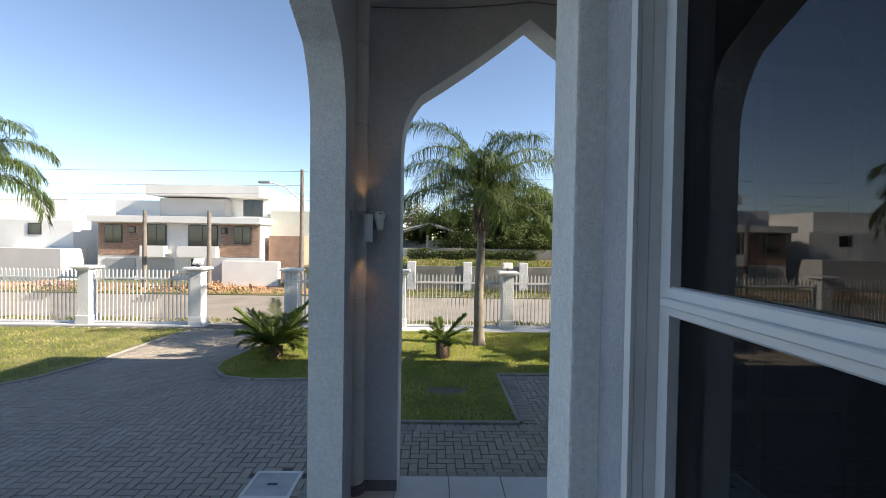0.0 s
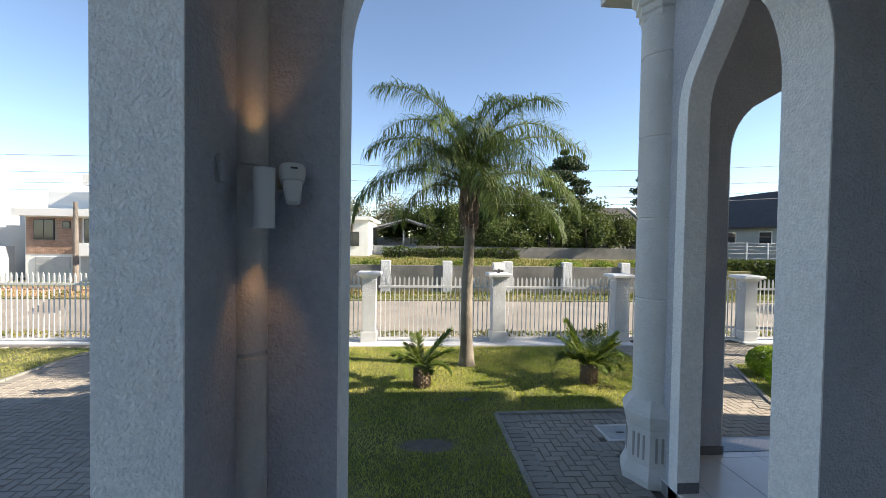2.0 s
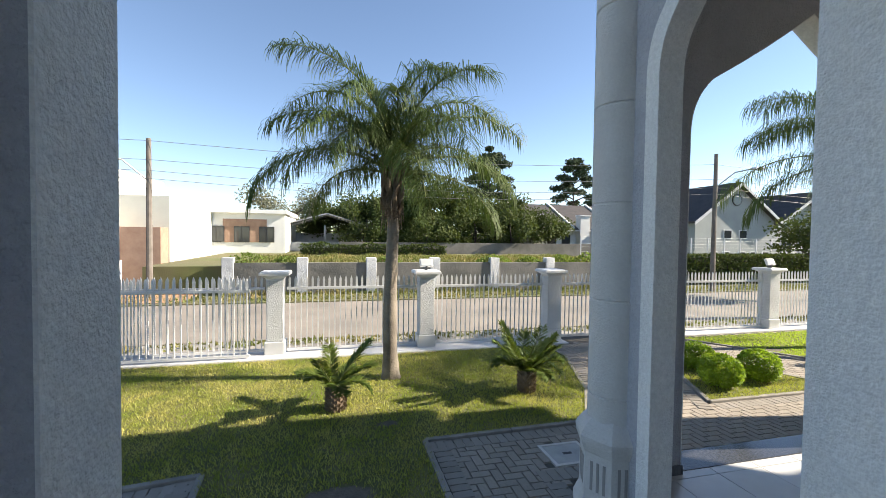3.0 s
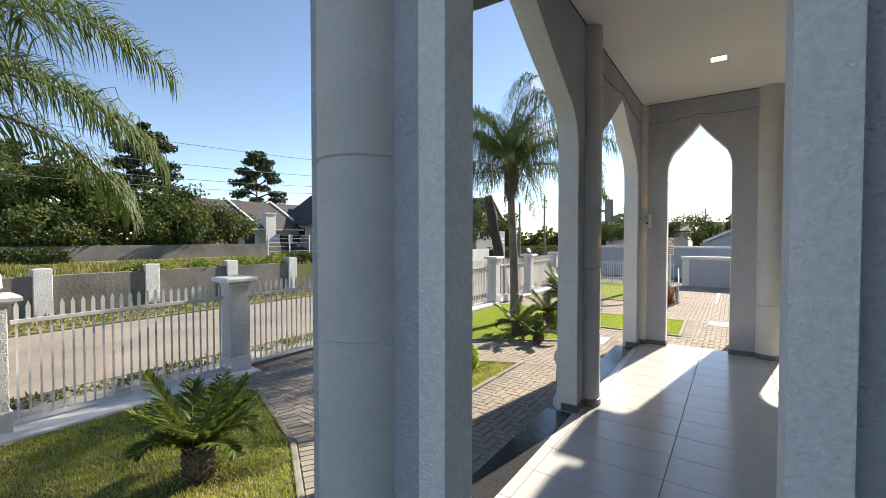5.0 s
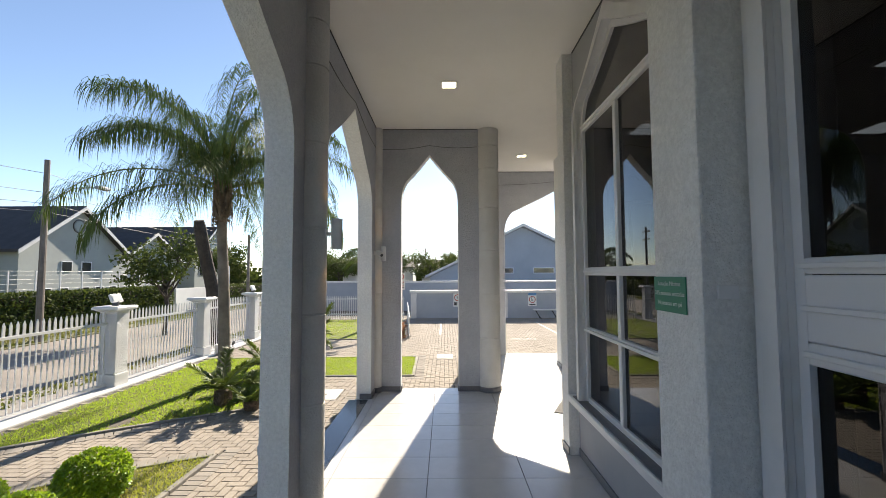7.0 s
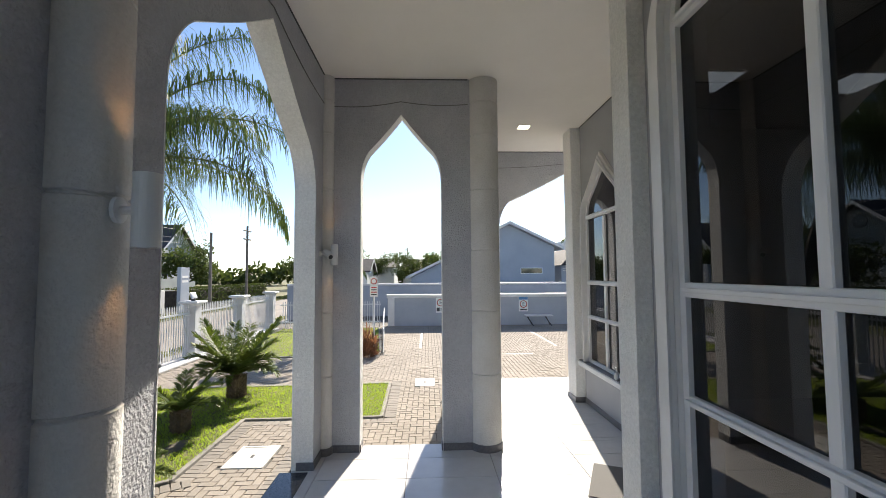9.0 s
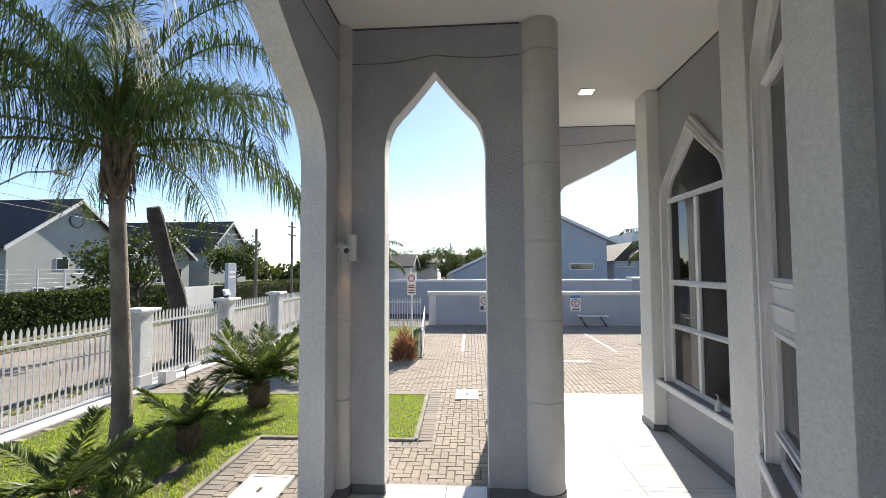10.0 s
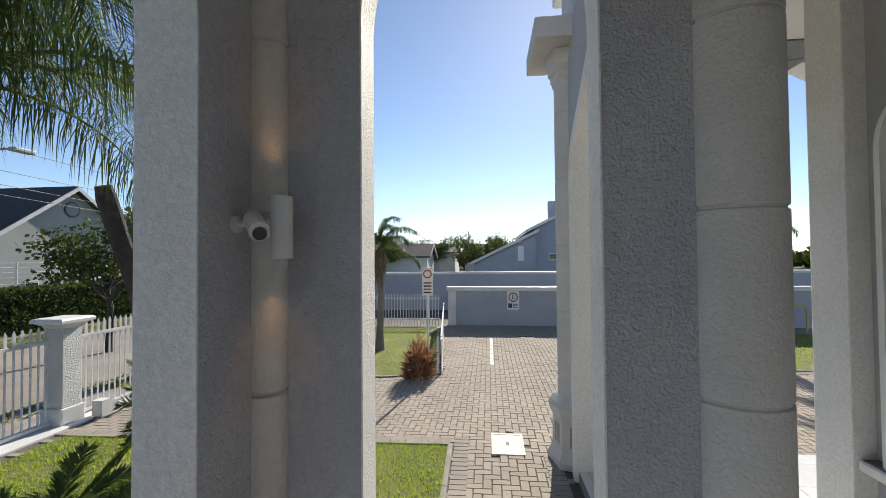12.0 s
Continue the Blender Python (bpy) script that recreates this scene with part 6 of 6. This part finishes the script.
def modern_house():
    h = holder("modern_house", (0, 0, 0), "white modern row house with brick cladding and flat roofs", "house")
    Y = 27.0
    part("wall", bx(-19.8, -8.7, Y, Y + 9, -0.4, 3.3), HWHITE, h)
    part("roof_slab", bx(-20.1, -8.5, Y - 0.5, Y + 9, 3.301, 3.72, bev=0.02), HWHITE, h, "white flat roof band")
    part("upper_wall", bx(-16.3, -11.7, Y + 1.0, Y + 8, 3.721, 5.0), HGREY, h)
    part("upper_wall", bx(-12.6, -9.0, Y + 1.8, Y + 8, 3.722, 5.1), HWHITE, h)
    part("upper_roof", bx(-16.7, -8.9, Y + 0.2, Y + 8.5, 5.101, 5.78, bev=0.02), HWHITE, h, "white flat upper roof")
    part("parapet", bx(-19.9, -16.4, Y + 1.5, Y + 8, 3.721, 4.85), HWHITE, h, "white parapet wall")
    part("balcony", bx(-16.6, -15.0, Y - 0.45, Y - 0.001, 1.15, 1.85), HWHITE, h, "white balcony front")
    part("balcony", bx(-14.1, -11.5, Y - 0.45, Y - 0.001, 1.15, 1.85), HWHITE, h, "white balcony front")
    wins = [(-19.27, -18.1, 2.0, 3.15), (-16.4, -15.1, 1.85, 3.2), (-13.6, -11.6, 1.85, 3.2), (-10.5, -9.3, 2.05, 3.15)]
    brick_panel(h, -19.75, -16.55, 1.2, 3.25, Y, [wins[0], (-17.7, -17.1, 2.6, 3.1)], 150)
    brick_panel(h, -12.05, -8.75, 1.2, 3.25, Y, [wins[3], (-12.3, -11.5, 1.8, 3.25), (-11.35, -10.9, 2.6, 3.1)], 150)
    for a, b, c, d in wins:
        face_window(h, a, b, c, d, Y - 0.03, split=2)
    for a in (-17.65, -11.35):
        face_window(h, a, a + 0.45, 2.65, 3.05, Y - 0.03, split=1)
    face_window(h, -10.8, -9.4, 3.9, 5.0, Y + 1.8, split=2)
    for a, b, m in ((-19.2, -17.2, SHUT), (-16.6, -14.6, SHUT), (-13.4, -11.9, DKFRAME)):
        dr = part("garage_door", bx(a, b, Y - 0.06, Y - 0.001, -0.3, 1.05), m, h, "ribbed garage door")
        for k in range(9):
            part("slat", bx(a + 0.04, b - 0.04, Y - 0.075, Y - 0.061, -0.25 + 0.14 * k, -0.15 + 0.14 * k), m, dr)
    part("side_wall", bx(-11.2, -7.3, Y - 2.6, Y - 2.4, -0.4, 1.25), HGREY, h, "plain grey front wall")
    part("side_wall", bx(-9.6, -6.2, Y - 3.0, Y - 2.61, -0.4, 1.1), HWHITE, h, "pale front wall")
    part("side_wing", bx(-8.69, -5.8, Y + 1.5, Y + 9, -0.4, 4.3), HCREAM, h)
    part("side_wing", bx(-8.4, -5.9, Y + 0.6, Y + 1.499, -0.4, 2.6), BRICK, h, "plain brick wing")
    for x in (-13.9, -13.4):
        part("roof_vent", lathe(bmesh.new(), [(0.12, 5.781), (0.12, 5.85), (0.16, 5.86), (0.16, 5.92)], x, Y + 4, 10), DKFRAME, h)
    h.scale = (0.87, 1.0, 0.94)
    h.location.x = -1.82


modern_house()
wh = holder("white_house", (0, 0, 0), "plain white flat-roofed house beyond the road", "house")
part("wall", bx(-36, -20.9, 27.5, 36, -0.4, 3.2), HWHITE, wh)
part("wall", bx(-30, -22.5, 29.0, 36, 3.201, 4.6), HWHITE, wh)
part("garage", bx(-24.5, -20.0, 25.6, 27.49, -0.4, 1.5), HGREY, wh, "low grey garage")
face_window(wh, -23.6, -22.8, 2.3, 3.0, 27.5, split=1)
b3 = holder("white_house", (0, 0, 0), "distant white two-storey house with brick band", "house")
part("wall", bx(-7.5, -2.2, 36, 44, -0.4, 3.6), HWHITE, b3)
part("brick_band", bx(-6.2, -3.4, 35.95, 35.999, 1.6, 3.2), BRICK, b3)
part("roof_slab", bx(-7.7, -2.0, 35.6, 44.2, 3.601, 3.85), HWHITE, b3)
for k in range(3):
    face_window(b3, -7.1 + 1.6 * k, -6.1 + 1.6 * k, 1.6, 2.7, 35.95)

# rubble, planks and posts before the row house
thing("dirt_strip", bx(-26, -4, 21.0, 24.2, -0.5, -0.26), DIRT, "bare orange building-site dirt", "dirt", kind="structure")


def rubble(x, y, n, spread, mat_, label, seed):
    R.seed(seed)
    bm = bmesh.new()
    for _ in range(n):
        s = R.uniform(0.03, 0.10)
        px, py = x + R.gauss(0, spread), y + R.gauss(0, spread * 0.4)
        b2 = bx(-s, s, -s * 0.6, s * 0.6, -s * 0.4, s * 0.4)
        top = max(0.0, 0.25 - 0.12 * abs(px - x) / spread) * R.random()
        bmesh.ops.transform(b2, matrix=Matrix.Translation((px, py, -0.24 + top)) @ Euler((R.random() * 3, R.random() * 3, R.random() * 3)).to_matrix().to_4x4(), verts=b2.verts)
        tmp = bpy.data.meshes.new("stone")
        b2.to_mesh(tmp)
        b2.free()
        bm.from_mesh(tmp)
        bpy.data.meshes.remove(tmp)
    tagged(new("rubble", done("rubble", bm, mat_)), label, "rubble", kind="stuff")


rubble(-18.3, 23.0, 220, 0.6, BRICK, "heap of broken red bricks", 5)
rubble(-10.0, 22.4, 150, 1.3, DIRT, "loose orange rubble and soil", 6)
PLANK = vary(mat("raw_timber", (0.34, 0.24, 0.14), 0.8), (0.25, 0.18, 0.11), 5)
tr = holder("timber_trestle", (-11.6, 22.9, -0.25), "raw timber trestle table on the building site", "trestle")
part("top", bx(-0.7, 0.7, -0.2, 0.2, 0.66, 0.72), PLANK, tr)
for x in (-0.6, 0.6):
    for y in (-0.15, 0.15):
        part("leg", bx(x - 0.04, x + 0.04, y - 0.04, y + 0.04, 0, 0.66), PLANK, tr)


def gable_house(name, x0, x1, y0, y1, eave, apex, wall, label, chimney=None):
    h = holder(name, (0, 0, 0), label, "house")
    c = (x0 + x1) / 2
    part("wall", prism([(x0, -0.4), (x1, -0.4), (x1, eave), (c, apex), (x0, eave)], [], y0, y1, ALONG_X), wall, h)
    s = (apex - eave) / (c - x0)
    for sx in (-1, 1):
        e = c + sx * (c - x0 + 0.5)
        pr = [(c, apex + 0.03), (c, apex + 0.2), (e, apex + 0.2 - s * abs(e - c)), (e, apex + 0.03 - s * abs(e - c))]
        part("roof", prism(pr, [], y0 - 0.45, y1 + 0.3, ALONG_X), ROOFT, h, "dark tiled roof slope")
        fr = [(c, apex - 0.08), (c, apex + 0.16), (e, apex + 0.16 - s * abs(e - c)), (e, apex - 0.08 - s * abs(e - c))]
        part("bargeboard", prism(fr, [], y0 - 0.50, y0 - 0.452, ALONG_X), FWHITE, h, "white bargeboard")
    if chimney:
        part("chimney", bx(chimney[0], chimney[0] + 0.8, chimney[1], chimney[1] + 0.8, eave, apex + 0.5), wall, h)
    return h


g1 = gable_house("gabled_house", 28.0, 35.8, 31.0, 44.0, 3.75, 6.55, HSHADED, "cream gabled house with a dark tiled roof")
oc = part("round_window", tube(bmesh.new(), [(31.9, 30.999, 5.36), (31.9, 30.94, 5.36)], 0.46, 24), DKFRAME, g1, "round gable window")
part("pane", tube(bmesh.new(), [(31.9, 30.939, 5.36), (31.9, 30.935, 5.36)], 0.38, 24), HGLASS, oc)
for x in (30.7, 32.2):
    face_window(g1, x, x + 0.8, 2.3, 3.0, 31.0, split=1, frame=FRAME)
for y in (33, 36.5, 40):
    side_window(g1, y, y + 1.2, 2.2, 3.2, 28.0)
for x in (29.4, 30.6, 32.2, 33.4, 34.6):
    face_window(g1, x, x + 0.7, 0.6, 1.3, 31.0, split=1, frame=FRAME)
g2 = gable_house("gabled_house", 37.0, 44.0, 32.0, 43.0, 3.4, 5.6, HSHADED, "low cream house with a dark tiled roof")
for x in (38, 40, 42):
    face_window(g2, x, x + 1.0, 1.2, 2.4, 32.0, split=1, frame=FRAME)
g3 = gable_house("gabled_house", 48.5, 55.5, 33.0, 45.0, 4.4, 7.4, HSHADED, "distant cream gabled house with a dark tiled roof")
face_window(g3, 51.4, 52.6, 4.6, 5.5, 33.0, split=1)
for x in (49.3, 53.5):
    face_window(g3, x, x + 1.0, 2.0, 3.0, 33.0, split=1, frame=FRAME)
# terrace with one long dark roof, white fire walls and chimneys


def terrace():
    h = holder("terrace_house", (0, 0, 0), "white terrace under a long dark tiled roof with white chimneys", "house")
    part("wall", bx(19.0, 33.5, 41.0, 50.5, -0.4, 3.0), HWHITE, h)
    part("roof", prism([(40.4, 2.86), (45.8, 5.55), (51.1, 2.86), (51.1, 3.04), (45.8, 5.75), (40.4, 3.04)], [], 18.7, 33.8, ALONG_Y), ROOFT, h, "dark tiled roof")
    part("gutter", bx(18.7, 33.8, 40.3, 40.399, 2.84, 2.98), FWHITE, h, "white gutter")
    for x in (18.85, 23.4, 28.0, 33.6):
        part("fire_wall", prism([(40.5, 3.0), (45.8, 5.66), (45.8, 5.92), (40.5, 3.26)], [], x - 0.09, x + 0.09, ALONG_Y), HWHITE, h, "white parapet along the roof slope")
    for x in (19.5, 24.4, 29.3, 32.4):
        c = part("chimney", bx(x - 0.5, x + 0.5, 40.2, 40.999, 0.4, 4.25, bev=0.02), HWHITE, h, "white boxed chimney")
        part("cap", bx(x - 0.58, x + 0.58, 40.12, 41.08, 4.251, 4.38, bev=0.02), FWHITE, c)
    for x in (20.9, 22.4, 25.8, 27.2, 30.7):
        face_window(h, x, x + 0.9, 1.6, 2.5, 41.0, split=2)
    for x in (21.0, 25.9, 30.6):
        part("porch_roof", prism([(39.2, 1.0), (40.999, 1.45), (40.999, 1.55), (39.2, 1.1)], [], x - 0.6, x + 1.6, ALONG_Y), ROOFT, h, "low porch roof")


terrace()
# blue-grey house beyond the yard
HB = holder("blue_grey_house", (0, 0, 0), "blue-grey rendered house with white eaves beyond the yard", "house")
part("wall", prism([(-4.0, -0.4), (3.4, -0.4), (3.4, 4.3), (-0.3, 6.1), (-4.0, 4.3)], [], 40.0, 52, ALONG_Y), HBLUE, HB)
for s, e in ((-1, -4.6), (1, 4.0)):
    part("roof", prism([(-0.3, 6.13), (-0.3, 6.35), (e, 6.35 - 0.486 * abs(e + 0.3)), (e, 6.13 - 0.486 * abs(e + 0.3))], [], 39.4, 52.3, ALONG_Y), FWHITE, HB, "pale roof slope with white eaves")
part("wing", prism([(3.42, -0.4), (7.6, -0.4), (7.6, 1.9), (3.42, 3.9)], [], 39.0, 50, ALONG_Y), HBLUE, HB)
part("wing_roof", prism([(3.2, 4.05), (3.2, 4.25), (8.0, 1.95), (8.0, 1.75)], [], 38.6, 50.3, ALONG_Y), FWHITE, HB)
side_window(HB, 0.5, 2.4, 2.1, 2.6, 40.0)
side_window(HB, -3.0, -1.2, 2.1, 2.6, 40.0)
part("side_window", bx(38.95, 38.999, 4.2, 4.6, 2.1, 3.1), FRAME, HB)
part("chimney", bx(43, 43.8, 1.2, 1.9, 4.9, 6.7), HBLUE, HB)
db = holder("roofed_building", (0, 0, 0), "low building with a dark tiled roof and white railing", "house")
part("wall", bx(42, 55, -14, -5.2, -0.4, 2.8), HBLUE, db)
part("roof", prism([(-14.5, 2.801), (-5.0, 2.801), (-6.5, 4.3), (-13, 4.3)], [], 41.5, 55, ALONG_Y), ROOFT, db)
part("upper_block", bx(47, 54, -13, -8.5, 4.301, 5.6), HWHITE, db)
for k in range(5):
    part("railing", bx(41.9, 41.96, -6.9, -5.3, 2.3 + 0.2 * k, 2.38 + 0.2 * k), FWHITE, db)
stt = holder("outdoor_stair", (30.5, -3.4, -0.3), "dark outdoor stair with a steel handrail beside the palm", "stair")
for k in range(9):
    part("step", bx(-0.5, 1.2, -0.3 * k - 0.3, -0.3 * k, 0, 0.3 + 0.26 * k), CONC, stt)
part("handrail", tube(bmesh.new(), [(-0.5, 0, 1.2), (-0.5, -2.7, 3.5)], 0.03, 6), FWHITE, stt)
for k in range(4):
    part("baluster", tube(bmesh.new(), [(-0.5, -0.8 * k - 0.1, 0.3 + 0.2 * k), (-0.5, -0.8 * k - 0.1, 1.3 + 0.68 * k)], 0.02, 6), FWHITE, stt)

# open shed on the vacant lot
sh = holder("open_shed", (0.6, 40.0, 0.85), "open steel shed with a gabled sheet roof", "shed")
STEEL = vary(mat("grey_steel", (0.40, 0.41, 0.42), 0.5, 0.3), (0.30, 0.31, 0.32), 2)
for x in (-3.0, -0.2, 2.8):
    for y in (0, 5):
        part("post", bx(x - 0.07, x + 0.07, y - 0.07, y + 0.07, 0, 2.1), STEEL, sh)
part("roof", prism([(-3.4, 2.05), (0, 3.0), (3.2, 2.05), (3.2, 2.14), (0, 3.1), (-3.4, 2.14)], [], -0.6, 6.0, ALONG_X), STEEL, sh, "grey sheet roof")
part("side_panel", bx(-3.0, 2.8, 4.9, 4.99, 0, 1.5), STEEL, sh)
part("front_panel", bx(-3.0, 2.8, -0.06, 0.0, 0, 0.75), STEEL, sh)
for s in (-1, 1):
    part("truss", tube(bmesh.new(), [(s * 3.0, 0, 2.0), (0, 0, 2.95)], 0.05, 6), STEEL, sh)

# railing with wire behind the hedge
wr = holder("wire_fence", (14.6, 25.4, -0.3), "tall thin wire fence with steel posts behind the hedge", "fence")
for k in range(15):
    part("post", bx(1.25 * k - 0.025, 1.25 * k + 0.025, -0.025, 0.025, 0, 2.6), FRAMELAMP, wr)
for z in (1.5, 1.75, 2.0, 2.2, 2.4, 2.58):
    part("wire", tube(bmesh.new(), [(0, 0, z), (17.5, 0, z)], 0.006, 5), FRAMELAMP, wr)
thing("white_wall_panel", bx(30.8, 34.5, 23.6, 23.8, -0.3, 1.2), HWHITE, "plain white wall beside the hedge", "wall", kind="structure")
ts = holder("totem_sign", (34.8, 22.6, -0.3), "tall grey entrance totem sign", "sign")
part("body", bx(-0.5, 0.5, -0.12, 0.12, 0, 3.0, bev=0.02), HBLUE, ts)
for k in range(2):
    part("text_bar", bx(-0.35, 0.35, -0.13, -0.121, 2.3 - 0.3 * k, 2.45 - 0.3 * k), SIGNW, ts)

# utility poles and wires
POLE = vary(mat("weathered_pole", (0.19, 0.165, 0.145), 0.9), (0.12, 0.105, 0.09), 3)


def utility_pole(x, y, h, cross=True, lamp=0):
    p = holder("utility_pole", (x, y, -0.3), "dark weathered utility pole beside the road", "utility pole", "utility poles")
    part("pole", tube(bmesh.new(), [(0, 0, 0), (0, 0, h)], [0.12, 0.085], 10), POLE, p)
    if cross:
        for z in (h - 0.5, h - 1.2):
            part("crossarm", bx(-0.7, 0.7, -0.05, 0.05, z, z + 0.1), POLE, p)
    if lamp:
        arm = part("lamp_arm", tube(bmesh.new(), [(0, 0, h - 1.6), (lamp * 0.7, -0.4, h - 0.9), (lamp * 1.3, -0.8, h - 0.75)], 0.03, 6), STEEL, p)
        part("lamp_head", bx(min(lamp * 1.2, lamp * 1.75), max(lamp * 1.2, lamp * 1.75), -1.0, -0.75, h - 0.82, h - 0.7, bev=0.03), STEEL, arm)
    return p


utility_pole(18.95, 20.9, 6.6, False, 1)
utility_pole(-5.5, 22.5, 6.0, False, -1)
utility_pole(-10.1, 22.6, 3.9, False)
utility_pole(-13.4, 22.8, 3.9, False)
utility_pole(42, 21.5, 6.6, True)
utility_pole(66, 19.0, 7.0, True)
utility_pole(72, 9.5, 6.6, True)
utility_pole(35.5, 21.2, 5.4, False)
for z, s in ((4.2, 0.5), (4.5, 0.5), (4.9, 0.4), (5.6, 0.4)):
    cable(sag((-60, 22.4, z + 0.6), (-5.5, 22.4, z), 12, s), "black street cable between poles", 0.009)
    cable(sag((-5.5, 22.4, z), (18.95, 20.9, z + 0.2), 12, s), "black street cable between poles", 0.009)
    cable(sag((18.95, 20.9, z + 0.2), (42, 21.5, z + 0.6), 12, s), "black street cable between poles", 0.009)
    cable(sag((42, 21.5, z + 0.6), (66, 19, z + 0.8), 12, s), "black street cable between poles", 0.009)
# distant low town to the east
for i, (x, y, w, hgt) in enumerate(((60, 14, 6, 2.6), (70, 4, 7, 2.8), (78, 12, 8, 3.2), (64, -6, 7, 3.0))):
    h = gable_house("distant_house", x, x + w, y, y + 6, hgt, hgt + 1.4, HWHITE, "distant low house with a tiled roof")

# ---------- floor tiles, piece by piece ----------
def tile_mesh(w, d):
    bm = bmesh.new()
    e = 0.0025
    q = [bm.verts.new(p) for p in ((0, 0, -0.0115), (w, 0, -0.0115), (w, d, -0.0115), (0, d, -0.0115), (e, e, 0), (w - e, e, 0), (w - e, d - e, 0), (e, d - e, 0))]
    for f in ((4, 5, 6, 7), (0, 1, 5, 4), (1, 2, 6, 5), (2, 3, 7, 6), (3, 0, 4, 7)):
        bm.faces.new([q[i] for i in f])
    return done("tile", bm, TILE)


tile_cache = {}
for fl, (x0, x1, y0, y1) in zip(FLOOR_OB, SLABS):
    gx = [x0] + [7.81 + 0.5 * k for k in range(-30, 30) if x0 + 0.02 < 7.81 + 0.5 * k < x1 - 0.02] + [x1]
    gy = [y0] + [5.563 + 1.0 * k for k in range(-12, 6) if y0 + 0.02 < 5.563 + k < y1 - 0.02] + [y1]
    for a, b in zip(gx, gx[1:]):
        for c, d in zip(gy, gy[1:]):
            key = (round(b - a, 3), round(d - c, 3))
            if key not in tile_cache:
                tile_cache[key] = tile_mesh(key[0] - 0.004, key[1] - 0.004)
            o = part("tile", tile_cache[key], None, fl)
            o.location = (a + 0.002, c + 0.002, 0)
# pavers of the path, piece by piece
v0, f0 = paver_block(np.zeros(1), np.zeros(1), np.zeros(1, bool))
v1, f1 = paver_block(np.zeros(1), np.zeros(1), np.ones(1, bool))
PV = (soup("paver", v0, f0, PAVER), soup("paver", v1, f1, PAVER))
for x, y, u in SINGLES:
    o = part("paver", PV[int(u)], None, PAVE)
    o.location = (x, y, 0)
